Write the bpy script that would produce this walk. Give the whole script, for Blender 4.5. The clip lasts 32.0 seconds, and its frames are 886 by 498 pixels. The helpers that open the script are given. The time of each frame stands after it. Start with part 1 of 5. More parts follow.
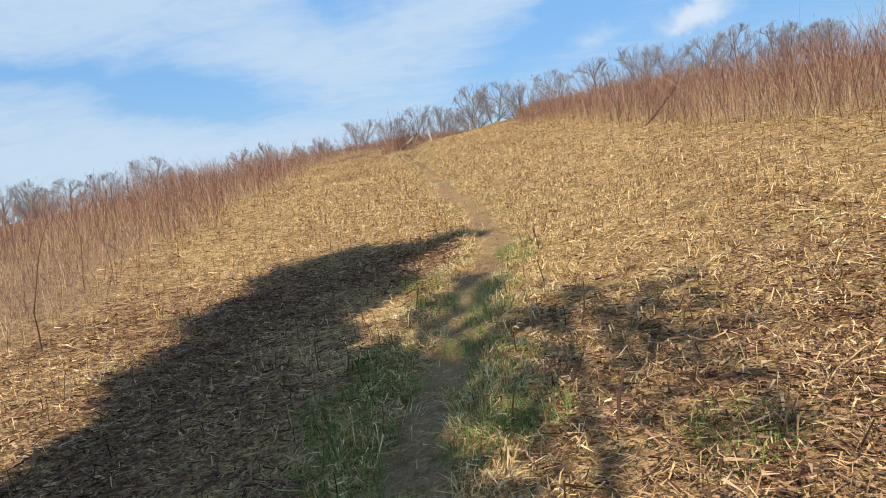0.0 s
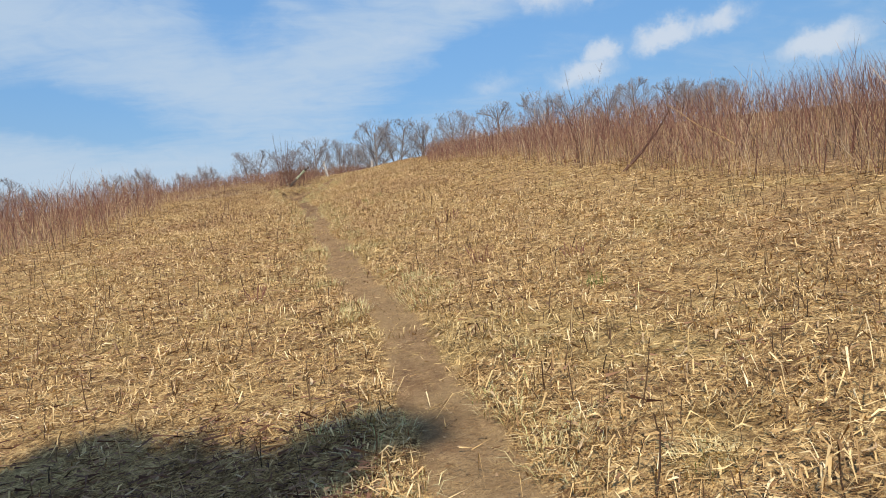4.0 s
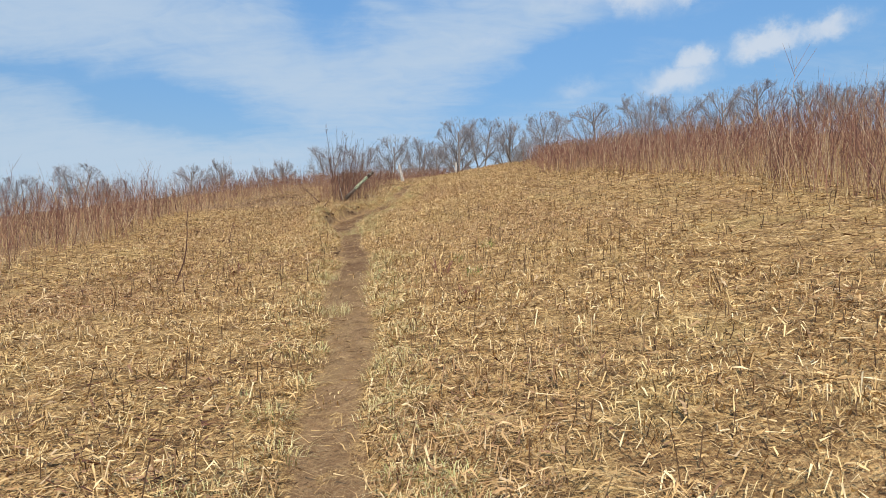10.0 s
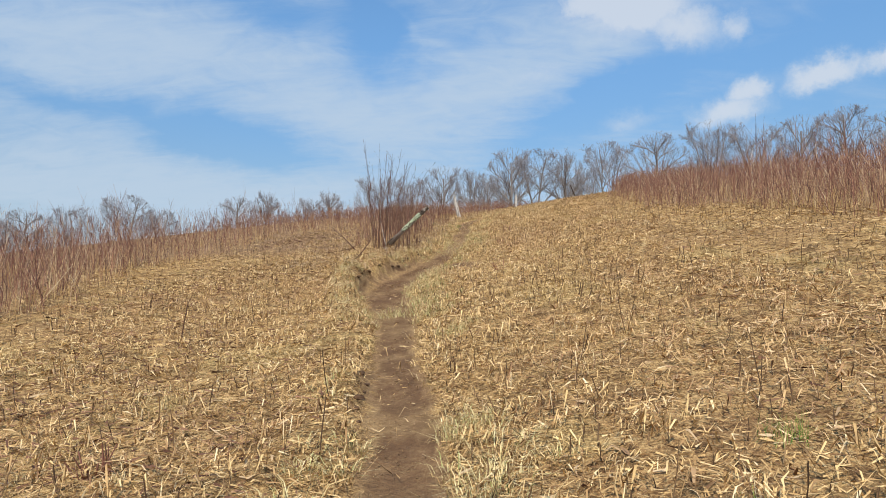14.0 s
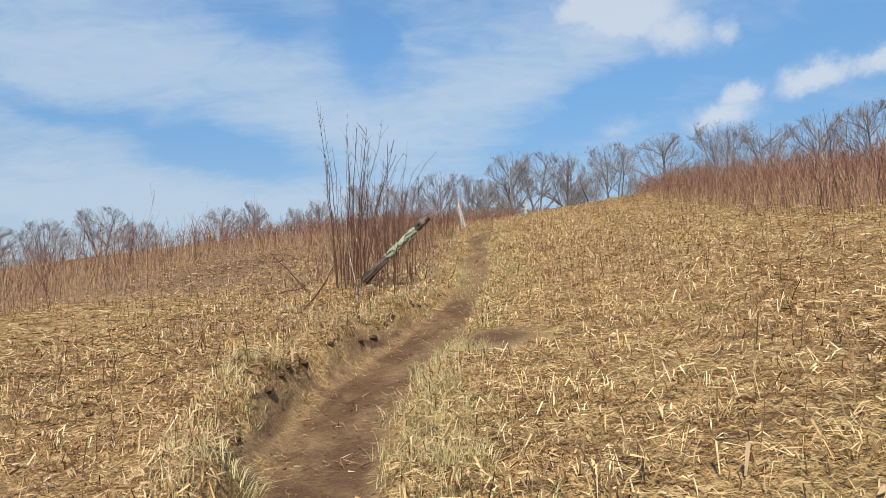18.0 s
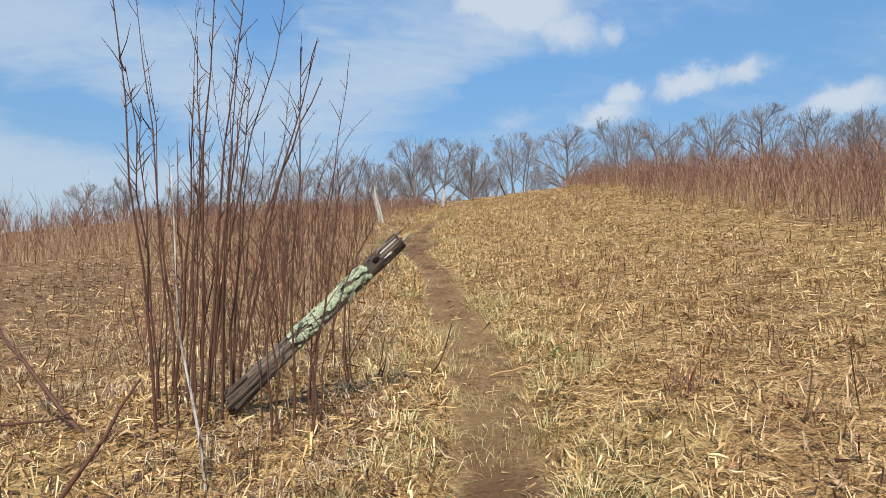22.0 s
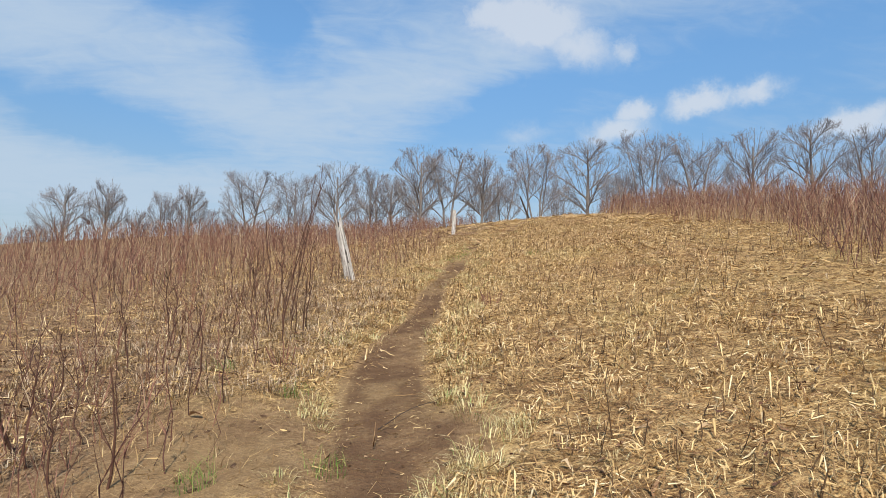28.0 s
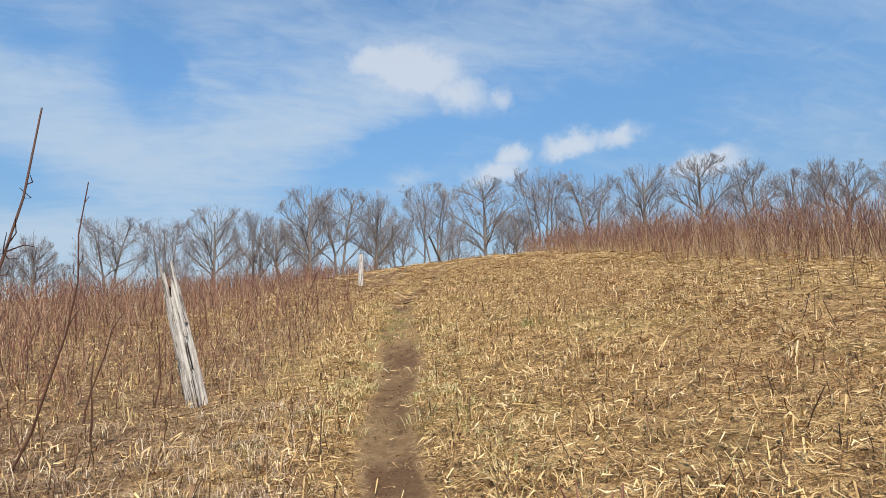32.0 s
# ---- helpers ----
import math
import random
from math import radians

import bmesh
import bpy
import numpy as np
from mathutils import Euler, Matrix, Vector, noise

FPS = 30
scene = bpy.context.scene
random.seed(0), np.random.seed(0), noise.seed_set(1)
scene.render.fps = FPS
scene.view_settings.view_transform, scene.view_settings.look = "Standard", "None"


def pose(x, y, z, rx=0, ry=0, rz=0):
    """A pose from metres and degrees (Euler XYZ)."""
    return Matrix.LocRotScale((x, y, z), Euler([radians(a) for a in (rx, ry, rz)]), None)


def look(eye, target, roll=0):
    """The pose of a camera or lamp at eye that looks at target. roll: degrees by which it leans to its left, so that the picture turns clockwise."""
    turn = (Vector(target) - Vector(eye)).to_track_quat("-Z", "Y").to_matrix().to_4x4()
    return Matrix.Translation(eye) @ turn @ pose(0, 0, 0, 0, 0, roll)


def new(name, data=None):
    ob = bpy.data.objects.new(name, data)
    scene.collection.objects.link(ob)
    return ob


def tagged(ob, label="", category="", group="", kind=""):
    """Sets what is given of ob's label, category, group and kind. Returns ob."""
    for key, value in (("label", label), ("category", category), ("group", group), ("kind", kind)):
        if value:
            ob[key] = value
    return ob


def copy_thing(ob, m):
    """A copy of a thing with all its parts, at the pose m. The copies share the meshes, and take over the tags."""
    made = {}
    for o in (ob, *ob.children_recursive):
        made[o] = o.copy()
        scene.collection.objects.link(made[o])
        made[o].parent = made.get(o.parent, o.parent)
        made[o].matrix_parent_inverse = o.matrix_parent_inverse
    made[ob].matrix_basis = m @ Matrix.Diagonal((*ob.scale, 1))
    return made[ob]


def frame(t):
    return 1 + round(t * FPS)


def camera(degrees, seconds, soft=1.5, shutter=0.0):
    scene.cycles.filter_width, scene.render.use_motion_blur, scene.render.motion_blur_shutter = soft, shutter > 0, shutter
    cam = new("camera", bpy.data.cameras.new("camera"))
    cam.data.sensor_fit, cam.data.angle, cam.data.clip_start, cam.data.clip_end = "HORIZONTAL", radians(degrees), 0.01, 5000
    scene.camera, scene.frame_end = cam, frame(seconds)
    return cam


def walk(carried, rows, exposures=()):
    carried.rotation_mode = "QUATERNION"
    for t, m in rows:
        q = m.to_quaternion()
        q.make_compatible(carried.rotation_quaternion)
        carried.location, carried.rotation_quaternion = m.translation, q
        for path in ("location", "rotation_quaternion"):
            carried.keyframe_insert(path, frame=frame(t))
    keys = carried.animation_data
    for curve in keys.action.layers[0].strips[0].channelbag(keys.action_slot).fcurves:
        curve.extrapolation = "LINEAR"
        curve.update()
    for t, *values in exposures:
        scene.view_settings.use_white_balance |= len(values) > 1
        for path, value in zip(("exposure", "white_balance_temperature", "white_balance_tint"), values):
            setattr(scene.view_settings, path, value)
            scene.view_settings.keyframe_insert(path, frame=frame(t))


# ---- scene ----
cam = camera(70.7, 32.0, 0.9)
PATH = [
    (0, (-0.003, 0.001, 1.811), (-0.042, 1.998, 1.7), -6.4),
    (0.5, (-0.14, 0.736, 1.922), (-0.164, 2.733, 1.817), -6.2),
    (1, (-0.262, 1.427, 1.981), (-0.265, 3.425, 1.89), -7.0),
    (1.5, (-0.353, 2.244, 2.017), (-0.348, 4.241, 1.896), -6.3),
    (2, (-0.368, 3.001, 2.052), (-0.23, 4.992, 1.924), -4.6),
    (2.5, (-0.319, 3.666, 2.104), (-0.08, 5.649, 1.995), -3.8),
    (3, (-0.225, 4.347, 2.218), (0.042, 6.328, 2.168), -4.5),
    (3.5, (-0.102, 5.01, 2.367), (0.177, 6.99, 2.345), -4.7),
    (5.5, (0.475, 7.911, 2.832), (0.869, 9.871, 2.797), -3.2),
    (6, (0.57, 8.589, 2.914), (0.96, 10.55, 2.874), -1.9),
    (6.5, (0.705, 9.352, 2.977), (1.052, 11.321, 2.931), -1.3),
    (7, (0.592, 10.071, 3.083), (0.695, 12.068, 3.029), -1.4),
    (7.5, (0.57, 10.748, 3.218), (0.541, 12.747, 3.174), -0.4),
    (8, (0.545, 11.441, 3.404), (0.535, 13.439, 3.33), 0.1),
    (8.5, (0.419, 12.124, 3.485), (0.408, 14.123, 3.426), 0.1),
    (9, (0.387, 12.914, 3.568), (0.423, 14.914, 3.537), 0.6),
    (9.5, (0.252, 13.577, 3.727), (0.314, 15.576, 3.729), -0.4),
    (10, (0.127, 14.177, 3.87), (0.189, 16.176, 3.863), -1.2),
    (10.5, (0.034, 14.704, 3.976), (-0.158, 16.694, 3.931), -3.0),
    (11, (-0.096, 15.422, 4.033), (-0.352, 17.404, 3.969), -4.0),
    (11.5, (-0.117, 16.182, 4.099), (-0.221, 18.179, 4.053), -1.2),
    (12, (-0.209, 16.828, 4.206), (-0.289, 18.826, 4.209), -0.5),
    (12.5, (-0.264, 17.505, 4.357), (-0.42, 19.499, 4.393), 0.2),
    (13, (-0.248, 18.271, 4.491), (-0.41, 20.263, 4.553), 0.5),
    (13.5, (-0.389, 18.881, 4.525), (-0.504, 20.875, 4.627), -0.1),
    (15.5, (-0.555, 21.89, 4.917), (-0.601, 23.888, 4.991), -0.8),
    (16, (-0.729, 22.526, 4.955), (-0.742, 24.522, 5.09), -1.3),
    (16.5, (-0.767, 23.164, 5.027), (-0.779, 25.16, 5.154), -1.3),
    (17, (-0.809, 23.836, 5.119), (-0.825, 25.832, 5.247), -1.0),
    (17.5, (-0.86, 24.472, 5.235), (-0.878, 26.469, 5.346), -0.6),
    (18, (-0.901, 25.159, 5.277), (-0.971, 27.154, 5.399), -1.3),
    (18.5, (-1.003, 25.758, 5.326), (-1.186, 27.745, 5.448), -1.8),
    (19, (-1.06, 26.434, 5.403), (-1.258, 28.42, 5.531), -0.8),
    (19.5, (-1.196, 27.084, 5.526), (-1.404, 29.069, 5.654), -0.2),
    (20, (-1.424, 27.685, 5.613), (-1.637, 29.67, 5.737), -0.1),
    (20.5, (-1.566, 28.295, 5.668), (-1.762, 30.282, 5.784), -0.0),
    (21, (-1.649, 28.903, 5.771), (-1.77, 30.898, 5.865), -1.4),
    (21.5, (-1.639, 29.399, 5.88), (-1.458, 31.39, 5.941), -1.1),
    (22, (-1.578, 29.954, 6.024), (-1.311, 31.935, 6.096), -0.5),
    (22.5, (-1.481, 30.476, 6.091), (-1.048, 32.428, 6.123), -2.2),
    (23, (-1.268, 31.006, 6.153), (-0.628, 32.901, 6.161), -1.8),
    (23.5, (-1.106, 31.55, 6.29), (-0.458, 33.443, 6.299), -1.5),
    (24, (-0.929, 32.103, 6.405), (-0.282, 33.996, 6.407), -1.0),
    (24.5, (-0.738, 32.686, 6.47), (-0.125, 34.59, 6.477), -1.2),
    (25, (-0.679, 33.177, 6.594), (-0.27, 35.135, 6.599), -1.5),
    (25.5, (-0.529, 33.759, 6.735), (-0.177, 35.728, 6.718), -1.0),
    (27.5, (-0.701, 36.966, 7.278), (-0.463, 38.951, 7.343), 2.0),
    (28, (-0.66, 37.594, 7.424), (-0.414, 39.576, 7.532), 1.3),
    (28.5, (-0.663, 38.221, 7.496), (-0.397, 40.199, 7.63), 0.9),
    (29, (-0.73, 38.864, 7.551), (-0.487, 40.845, 7.686), 0.0),
    (29.5, (-0.628, 39.56, 7.59), (-0.405, 41.543, 7.725), -0.1),
    (30, (-0.646, 40.219, 7.73), (-0.42, 42.2, 7.888), 0.1),
    (30.5, (-0.663, 40.875, 7.878), (-0.413, 42.852, 8.047), 0.2),
    (31, (-0.603, 41.551, 7.91), (-0.306, 43.52, 8.098), 0.3),
    (31.5, (-0.577, 42.159, 7.96), (-0.159, 44.101, 8.192), -1.3),
    (32, (-0.493, 42.734, 8.034), (0.096, 44.63, 8.276), -1.8),
]
walk(cam, [(t, look(eye, target, roll)) for t, eye, target, roll in PATH],
     exposures=[(0, 0.22), (2.0, 0.12), (5.0, 0.0), (8.0, 0.0), (32, 0.0)])

# ---- world, sun, exposure ----
SUN_EL, SUN_AZ = 52.0, 188.0          # degrees; azimuth from +y clockwise
SUN_DIR = Vector((math.sin(radians(SUN_AZ)) * math.cos(radians(SUN_EL)),
                  math.cos(radians(SUN_AZ)) * math.cos(radians(SUN_EL)), math.sin(radians(SUN_EL))))
sun = new("sun", bpy.data.lights.new("sun", "SUN"))
sun.data.energy, sun.data.angle, sun.data.color = 4.9, radians(0.55), (1.0, 0.91, 0.77)
sun.matrix_world = look(SUN_DIR * 80, (0, 0, 0))
scene.view_settings.exposure = 0.0


class Nodes:
    """Short hand for node trees."""

    def __init__(self, tree):
        self.t = tree
        tree.nodes.clear()

    def n(self, kind, **kw):
        node = self.t.nodes.new("ShaderNode" + kind)
        for k, v in kw.items():
            if k.startswith("in_"):
                continue
            setattr(node, k, v)
        return node

    def link(self, a, b):
        self.t.links.new(a, b)

    def put(self, socket, v):
        if isinstance(v, bpy.types.NodeSocket):
            self.link(v, socket)
        else:
            socket.default_value = v

    def math(self, op, a, b=0.0, c=0.0, clamp=False):
        m = self.n("Math", operation=op, use_clamp=clamp)
        for i, v in enumerate((a, b, c)):
            self.put(m.inputs[i], v)
        return m.outputs[0]

    def mix(self, f, a, b, blend="MIX"):
        m = self.n("Mix", data_type="RGBA", blend_type=blend)
        self.put(m.inputs["Factor"], f)
        self.put(m.inputs["A"], a if isinstance(a, bpy.types.NodeSocket) else (*a, 1))
        self.put(m.inputs["B"], b if isinstance(b, bpy.types.NodeSocket) else (*b, 1))
        return m.outputs["Result"]

    def noise(self, vec, scale, detail=4.0, rough=0.55, warp=0.0):
        m = self.n("TexNoise")
        if vec is not None:
            self.link(vec, m.inputs["Vector"])
        m.inputs["Scale"].default_value, m.inputs["Detail"].default_value = scale, detail
        m.inputs["Roughness"].default_value, m.inputs["Distortion"].default_value = rough, warp
        return m.outputs["Fac"]

    def ramp(self, f, stops):
        m = self.n("ValToRGB")
        el = m.color_ramp.elements
        while len(el) < len(stops):
            el.new(0.5)
        for e, (p, c) in zip(el, stops):
            e.position, e.color = p, (*c, 1) if len(c) == 3 else c
        self.put(m.inputs[0], f)
        return m.outputs[0]

    def span(self, v, a, b, c=0.0, d=1.0):
        m = self.n("MapRange", interpolation_type="SMOOTHSTEP")
        self.put(m.inputs[0], v)
        for i, q in enumerate((a, b, c, d)):
            m.inputs[i + 1].default_value = q
        return m.outputs[0]


def make_world():
    w = bpy.data.worlds.new("sky")
    scene.world = w
    w.use_nodes = True
    g = Nodes(w.node_tree)
    sky = g.n("TexSky", sky_type="NISHITA", sun_disc=False)
    sky.sun_elevation, sky.sun_rotation = radians(SUN_EL), radians(SUN_AZ)
    sky.air_density, sky.dust_density, sky.ozone_density = 1.0, 0.6, 2.0
    tc = g.n("TexCoord")
    sep = g.n("SeparateXYZ")
    g.link(tc.outputs["Generated"], sep.inputs[0])
    x, y, z = sep.outputs
    az = g.math("MULTIPLY", g.math("ARCTAN2", x, y), 57.2958)
    el = g.math("MULTIPLY", g.math("ARCSINE", z), 57.2958)
    # wispy warp of the bearing and height
    plane = g.n("CombineXYZ")
    den = g.math("ADD", g.math("ABSOLUTE", z), 0.22)
    g.link(g.math("DIVIDE", x, den), plane.inputs[0])
    g.link(g.math("DIVIDE", y, den), plane.inputs[1])
    flat = plane.outputs[0]
    w1 = g.math("SUBTRACT", g.noise(flat, 3.0, 5, 0.6), 0.5)
    w2 = g.math("SUBTRACT", g.noise(tc.outputs["Generated"], 5.0, 5, 0.6), 0.5)
    azw = g.math("ADD", az, g.math("MULTIPLY", w1, 9.0))
    elw = g.math("ADD", el, g.math("MULTIPLY", w2, 5.0))

    def blob(a, e, sa, se, tilt, amp, wa=azw, we=elw):
        da, de = g.math("SUBTRACT", wa, a), g.math("SUBTRACT", we, e)
        c, s = math.cos(radians(tilt)), math.sin(radians(tilt))
        u = g.math("ADD", g.math("MULTIPLY", da, c / sa), g.math("MULTIPLY", de, s / sa))
        v = g.math("ADD", g.math("MULTIPLY", da, -s / se), g.math("MULTIPLY", de, c / se))
        r2 = g.math("ADD", g.math("MULTIPLY", u, u), g.math("MULTIPLY", v, v))
        return g.math("MULTIPLY", g.math("POWER", 2.71828, g.math("MULTIPLY", r2, -1.0)), amp)

    # thin veil
    mp = g.n("Mapping")
    g.link(flat, mp.inputs["Vector"])
    mp.inputs["Rotation"].default_value = (0, 0, radians(-32))
    mp.inputs["Scale"].default_value = (0.5, 1.6, 1)
    veil = g.math("MULTIPLY", g.math("SUBTRACT", g.noise(mp.outputs[0], 2.6, 9, 0.62, 0.9), 0.44), 2.2)
    mp2 = g.n("Mapping")
    g.link(flat, mp2.inputs["Vector"])
    mp2.inputs["Rotation"].default_value, mp2.inputs["Scale"].default_value = (0, 0, radians(-40)), (0.75, 1.3, 1)
    wisp = g.math("MULTIPLY", g.math("SUBTRACT", g.noise(mp2.outputs[0], 9.0, 10, 0.60, 1.1), 0.5), 1.5)
    total = g.math("ADD", g.math("MULTIPLY", veil, 1.0), wisp)
    for b in VEIL:
        total = g.math("ADD", total, blob(*b))
    cover = g.span(total, -0.7, 1.8, 0.0, 0.80)
    # small heaped clouds
    azp = g.math("ADD", az, g.math("MULTIPLY", g.math("SUBTRACT", g.noise(tc.outputs["Generated"], 24.0, 7, 0.66), 0.5), 4.2))
    elp = g.math("ADD", el, g.math("MULTIPLY", g.math("SUBTRACT", g.noise(tc.outputs["Generated"], 31.0, 7, 0.66), 0.5), 2.6))
    heap = None
    for b in HEAPS:
        q = blob(*b, wa=azp, we=elp)
        heap = q if heap is None else g.math("MAXIMUM", heap, q)
    heap = g.span(heap, 0.14, 0.95, 0.0, 0.80)
    cloud = g.math("MAXIMUM", cover, heap)
    haze = g.span(el, 14.0, -2.0, 0.0, 0.45)
    tint = g.mix(1.0, sky.outputs[0], g.mix(g.span(el, 2.0, 26.0), SKY_LOW, SKY_HIGH), "MULTIPLY")
    pale = g.mix(haze, tint, HAZE_COLOUR)
    white = g.mix(heap, VEIL_COLOUR, HEAP_COLOUR)
    bg = g.n("Background")
    g.link(g.mix(cloud, pale, white), bg.inputs["Color"])
    bg.inputs["Strength"].default_value = 0.1
    out = g.n("OutputWorld")
    g.link(bg.outputs[0], out.inputs["Surface"])


# bearing, height, two half widths, tilt (degrees), amount
VEIL = [
    (-33, 18, 10, 4, 0, 0.9), (-27, 7.4, 24, 2.6, 0, 1.3), (-3, 15.5, 9, 3.6, 15, 0.8), (8, 19, 9, 3.6, 25, 0.8), (-15, 17, 10, 3, -18, 0.7),
    (-50, 20, 14, 6, 0, 0.4), (-22, 14, 32, 13, 0, 0.42), (29, 27, 20, 3, 12, 0.45), (-21.7, 12.0, 6.5, 1.8, -4, -2.6), (-34, 14.0, 6, 1.0, -10, -1.3), (-8.8, 22.0, 3.6, 3.0, -55, -1.7),
    (-18, 23, 5, 1.8, -20, -0.8), (12.5, 15.6, 10, 1.7, 22, -1.5), (32, 17.5, 14, 4, 10, -0.9), (24, 10, 16, 2.5, 6, -0.5), (-5, 22.4, 5.5, 0.5, -30, 0.4),
]
HEAPS = [(14.3, 13.5, 3.2, 1.3, 4, 0.6), (22.6, 13.7, 3.6, 1.4, 8, 0.95), (23.9, 15.0, 1.9, 1.2, 0, 0.95), (29.4, 15.7, 3.3, 1.3, 6, 1.05), (33.4, 16.0, 2.9, 1.1, 10, 0.9),
         (14.8, 23.0, 5.6, 2.7, -4, 1.25), (11.0, 23.6, 3.2, 1.9, 0, 1.0), (19.0, 21.0, 4.6, 2.1, -14, 0.9), (23.4, 20.3, 1.9, 1.4, 20, 0.75), (40.8, 12.9, 4.0, 1.4, 6, 1.0), (6.5, 18.2, 3.4, 1.2, 10, 0.45)]
SKY_LOW, SKY_HIGH, HAZE_COLOUR, VEIL_COLOUR, HEAP_COLOUR = (0.80, 0.90, 0.98), (1.24, 1.68, 1.86), (4.7, 5.8, 7.5), (5.25, 6.4, 7.7), (7.2, 7.6, 8.2)
make_world()

# ---- materials ----


def material(name, build, rough=0.9, bump=None, spec=0.25, trans=None):
    m = bpy.data.materials.new(name)
    m.use_nodes = True
    g = Nodes(m.node_tree)
    bsdf = g.n("BsdfPrincipled")
    bsdf.inputs["Roughness"].default_value = rough
    bsdf.inputs["Specular IOR Level"].default_value = spec
    out = g.n("OutputMaterial")
    g.link(bsdf.outputs[0], out.inputs["Surface"])
    co = g.n("TexCoord").outputs["Object"]
    col = build(g, co)
    g.link(col, bsdf.inputs["Base Color"])
    if bump:
        scale, dist, strength = bump
        b = g.n("Bump")
        b.inputs["Distance"].default_value, b.inputs["Strength"].default_value = dist, strength
        g.link(g.noise(co, scale, 5, 0.65), b.inputs["Height"])
        g.link(b.outputs[0], bsdf.inputs["Normal"])
    return m


def island(g):
    return g.n("NewGeometry").outputs["Random Per Island"]


def world_pos(g):
    return g.n("NewGeometry").outputs["Position"]


def stalk_colours(stops, patch=None, patch_scale=0.35, lo=0.45, hi=0.7, amount=0.6, clump=0.0):
    """One colour a stalk, leaning towards another colour in patches of the field."""

    def build(g, co):
        c = g.ramp(island(g), stops)
        if patch:
            f = g.math("MULTIPLY", g.span(g.noise(world_pos(g), patch_scale, 3), lo, hi), amount)
            c = g.mix(f, c, patch)
        if clump:
            # stalks darken in the hollows: tussock shade put into their colour
            wad = clumps(g, world_pos(g))
            c = g.mix(g.math("MULTIPLY", g.span(wad, 0.50, 0.62), clump), c, (0.155, 0.083, 0.042))
            c = g.mix(g.math("MULTIPLY", g.span(g.noise(world_pos(g), 0.85, 4, 0.6, 0.4), 0.54, 0.66), 0.25), c, (0.50, 0.405, 0.165))
            c = g.mix(g.math("MULTIPLY", g.span(wad, 0.46, 0.34), clump * 0.4), c, (0.78, 0.57, 0.30))
        return c

    return build


def streaks(g, co, long, thin, seed):
    """Strokes that lie every way, mostly across the slope, as the brightest of a few turned grains."""
    out = None
    for turn, sc in ((0.15, 1.0), (0.75, 0.8), (2.45, 0.9), (1.55, 0.7)):
        mp = g.n("Mapping", vector_type="TEXTURE")
        g.link(co, mp.inputs["Vector"])
        mp.inputs["Location"].default_value = (seed * turn, seed, 0)
        mp.inputs["Rotation"].default_value, mp.inputs["Scale"].default_value = (0, 0, turn), (long * sc, thin * sc, 0.1)
        q = g.noise(mp.outputs[0], 1.0, 3, 0.6, 0.5)
        out = q if out is None else g.math("MAXIMUM", out, q)
    return out


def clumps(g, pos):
    """Matted brown hollows, with tussock shade put into their colour, and bleached wads a hand or two across, drawn out
    along the contour.
    """
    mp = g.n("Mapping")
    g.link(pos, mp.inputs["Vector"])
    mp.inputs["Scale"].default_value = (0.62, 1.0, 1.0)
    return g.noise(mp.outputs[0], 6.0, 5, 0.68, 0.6)


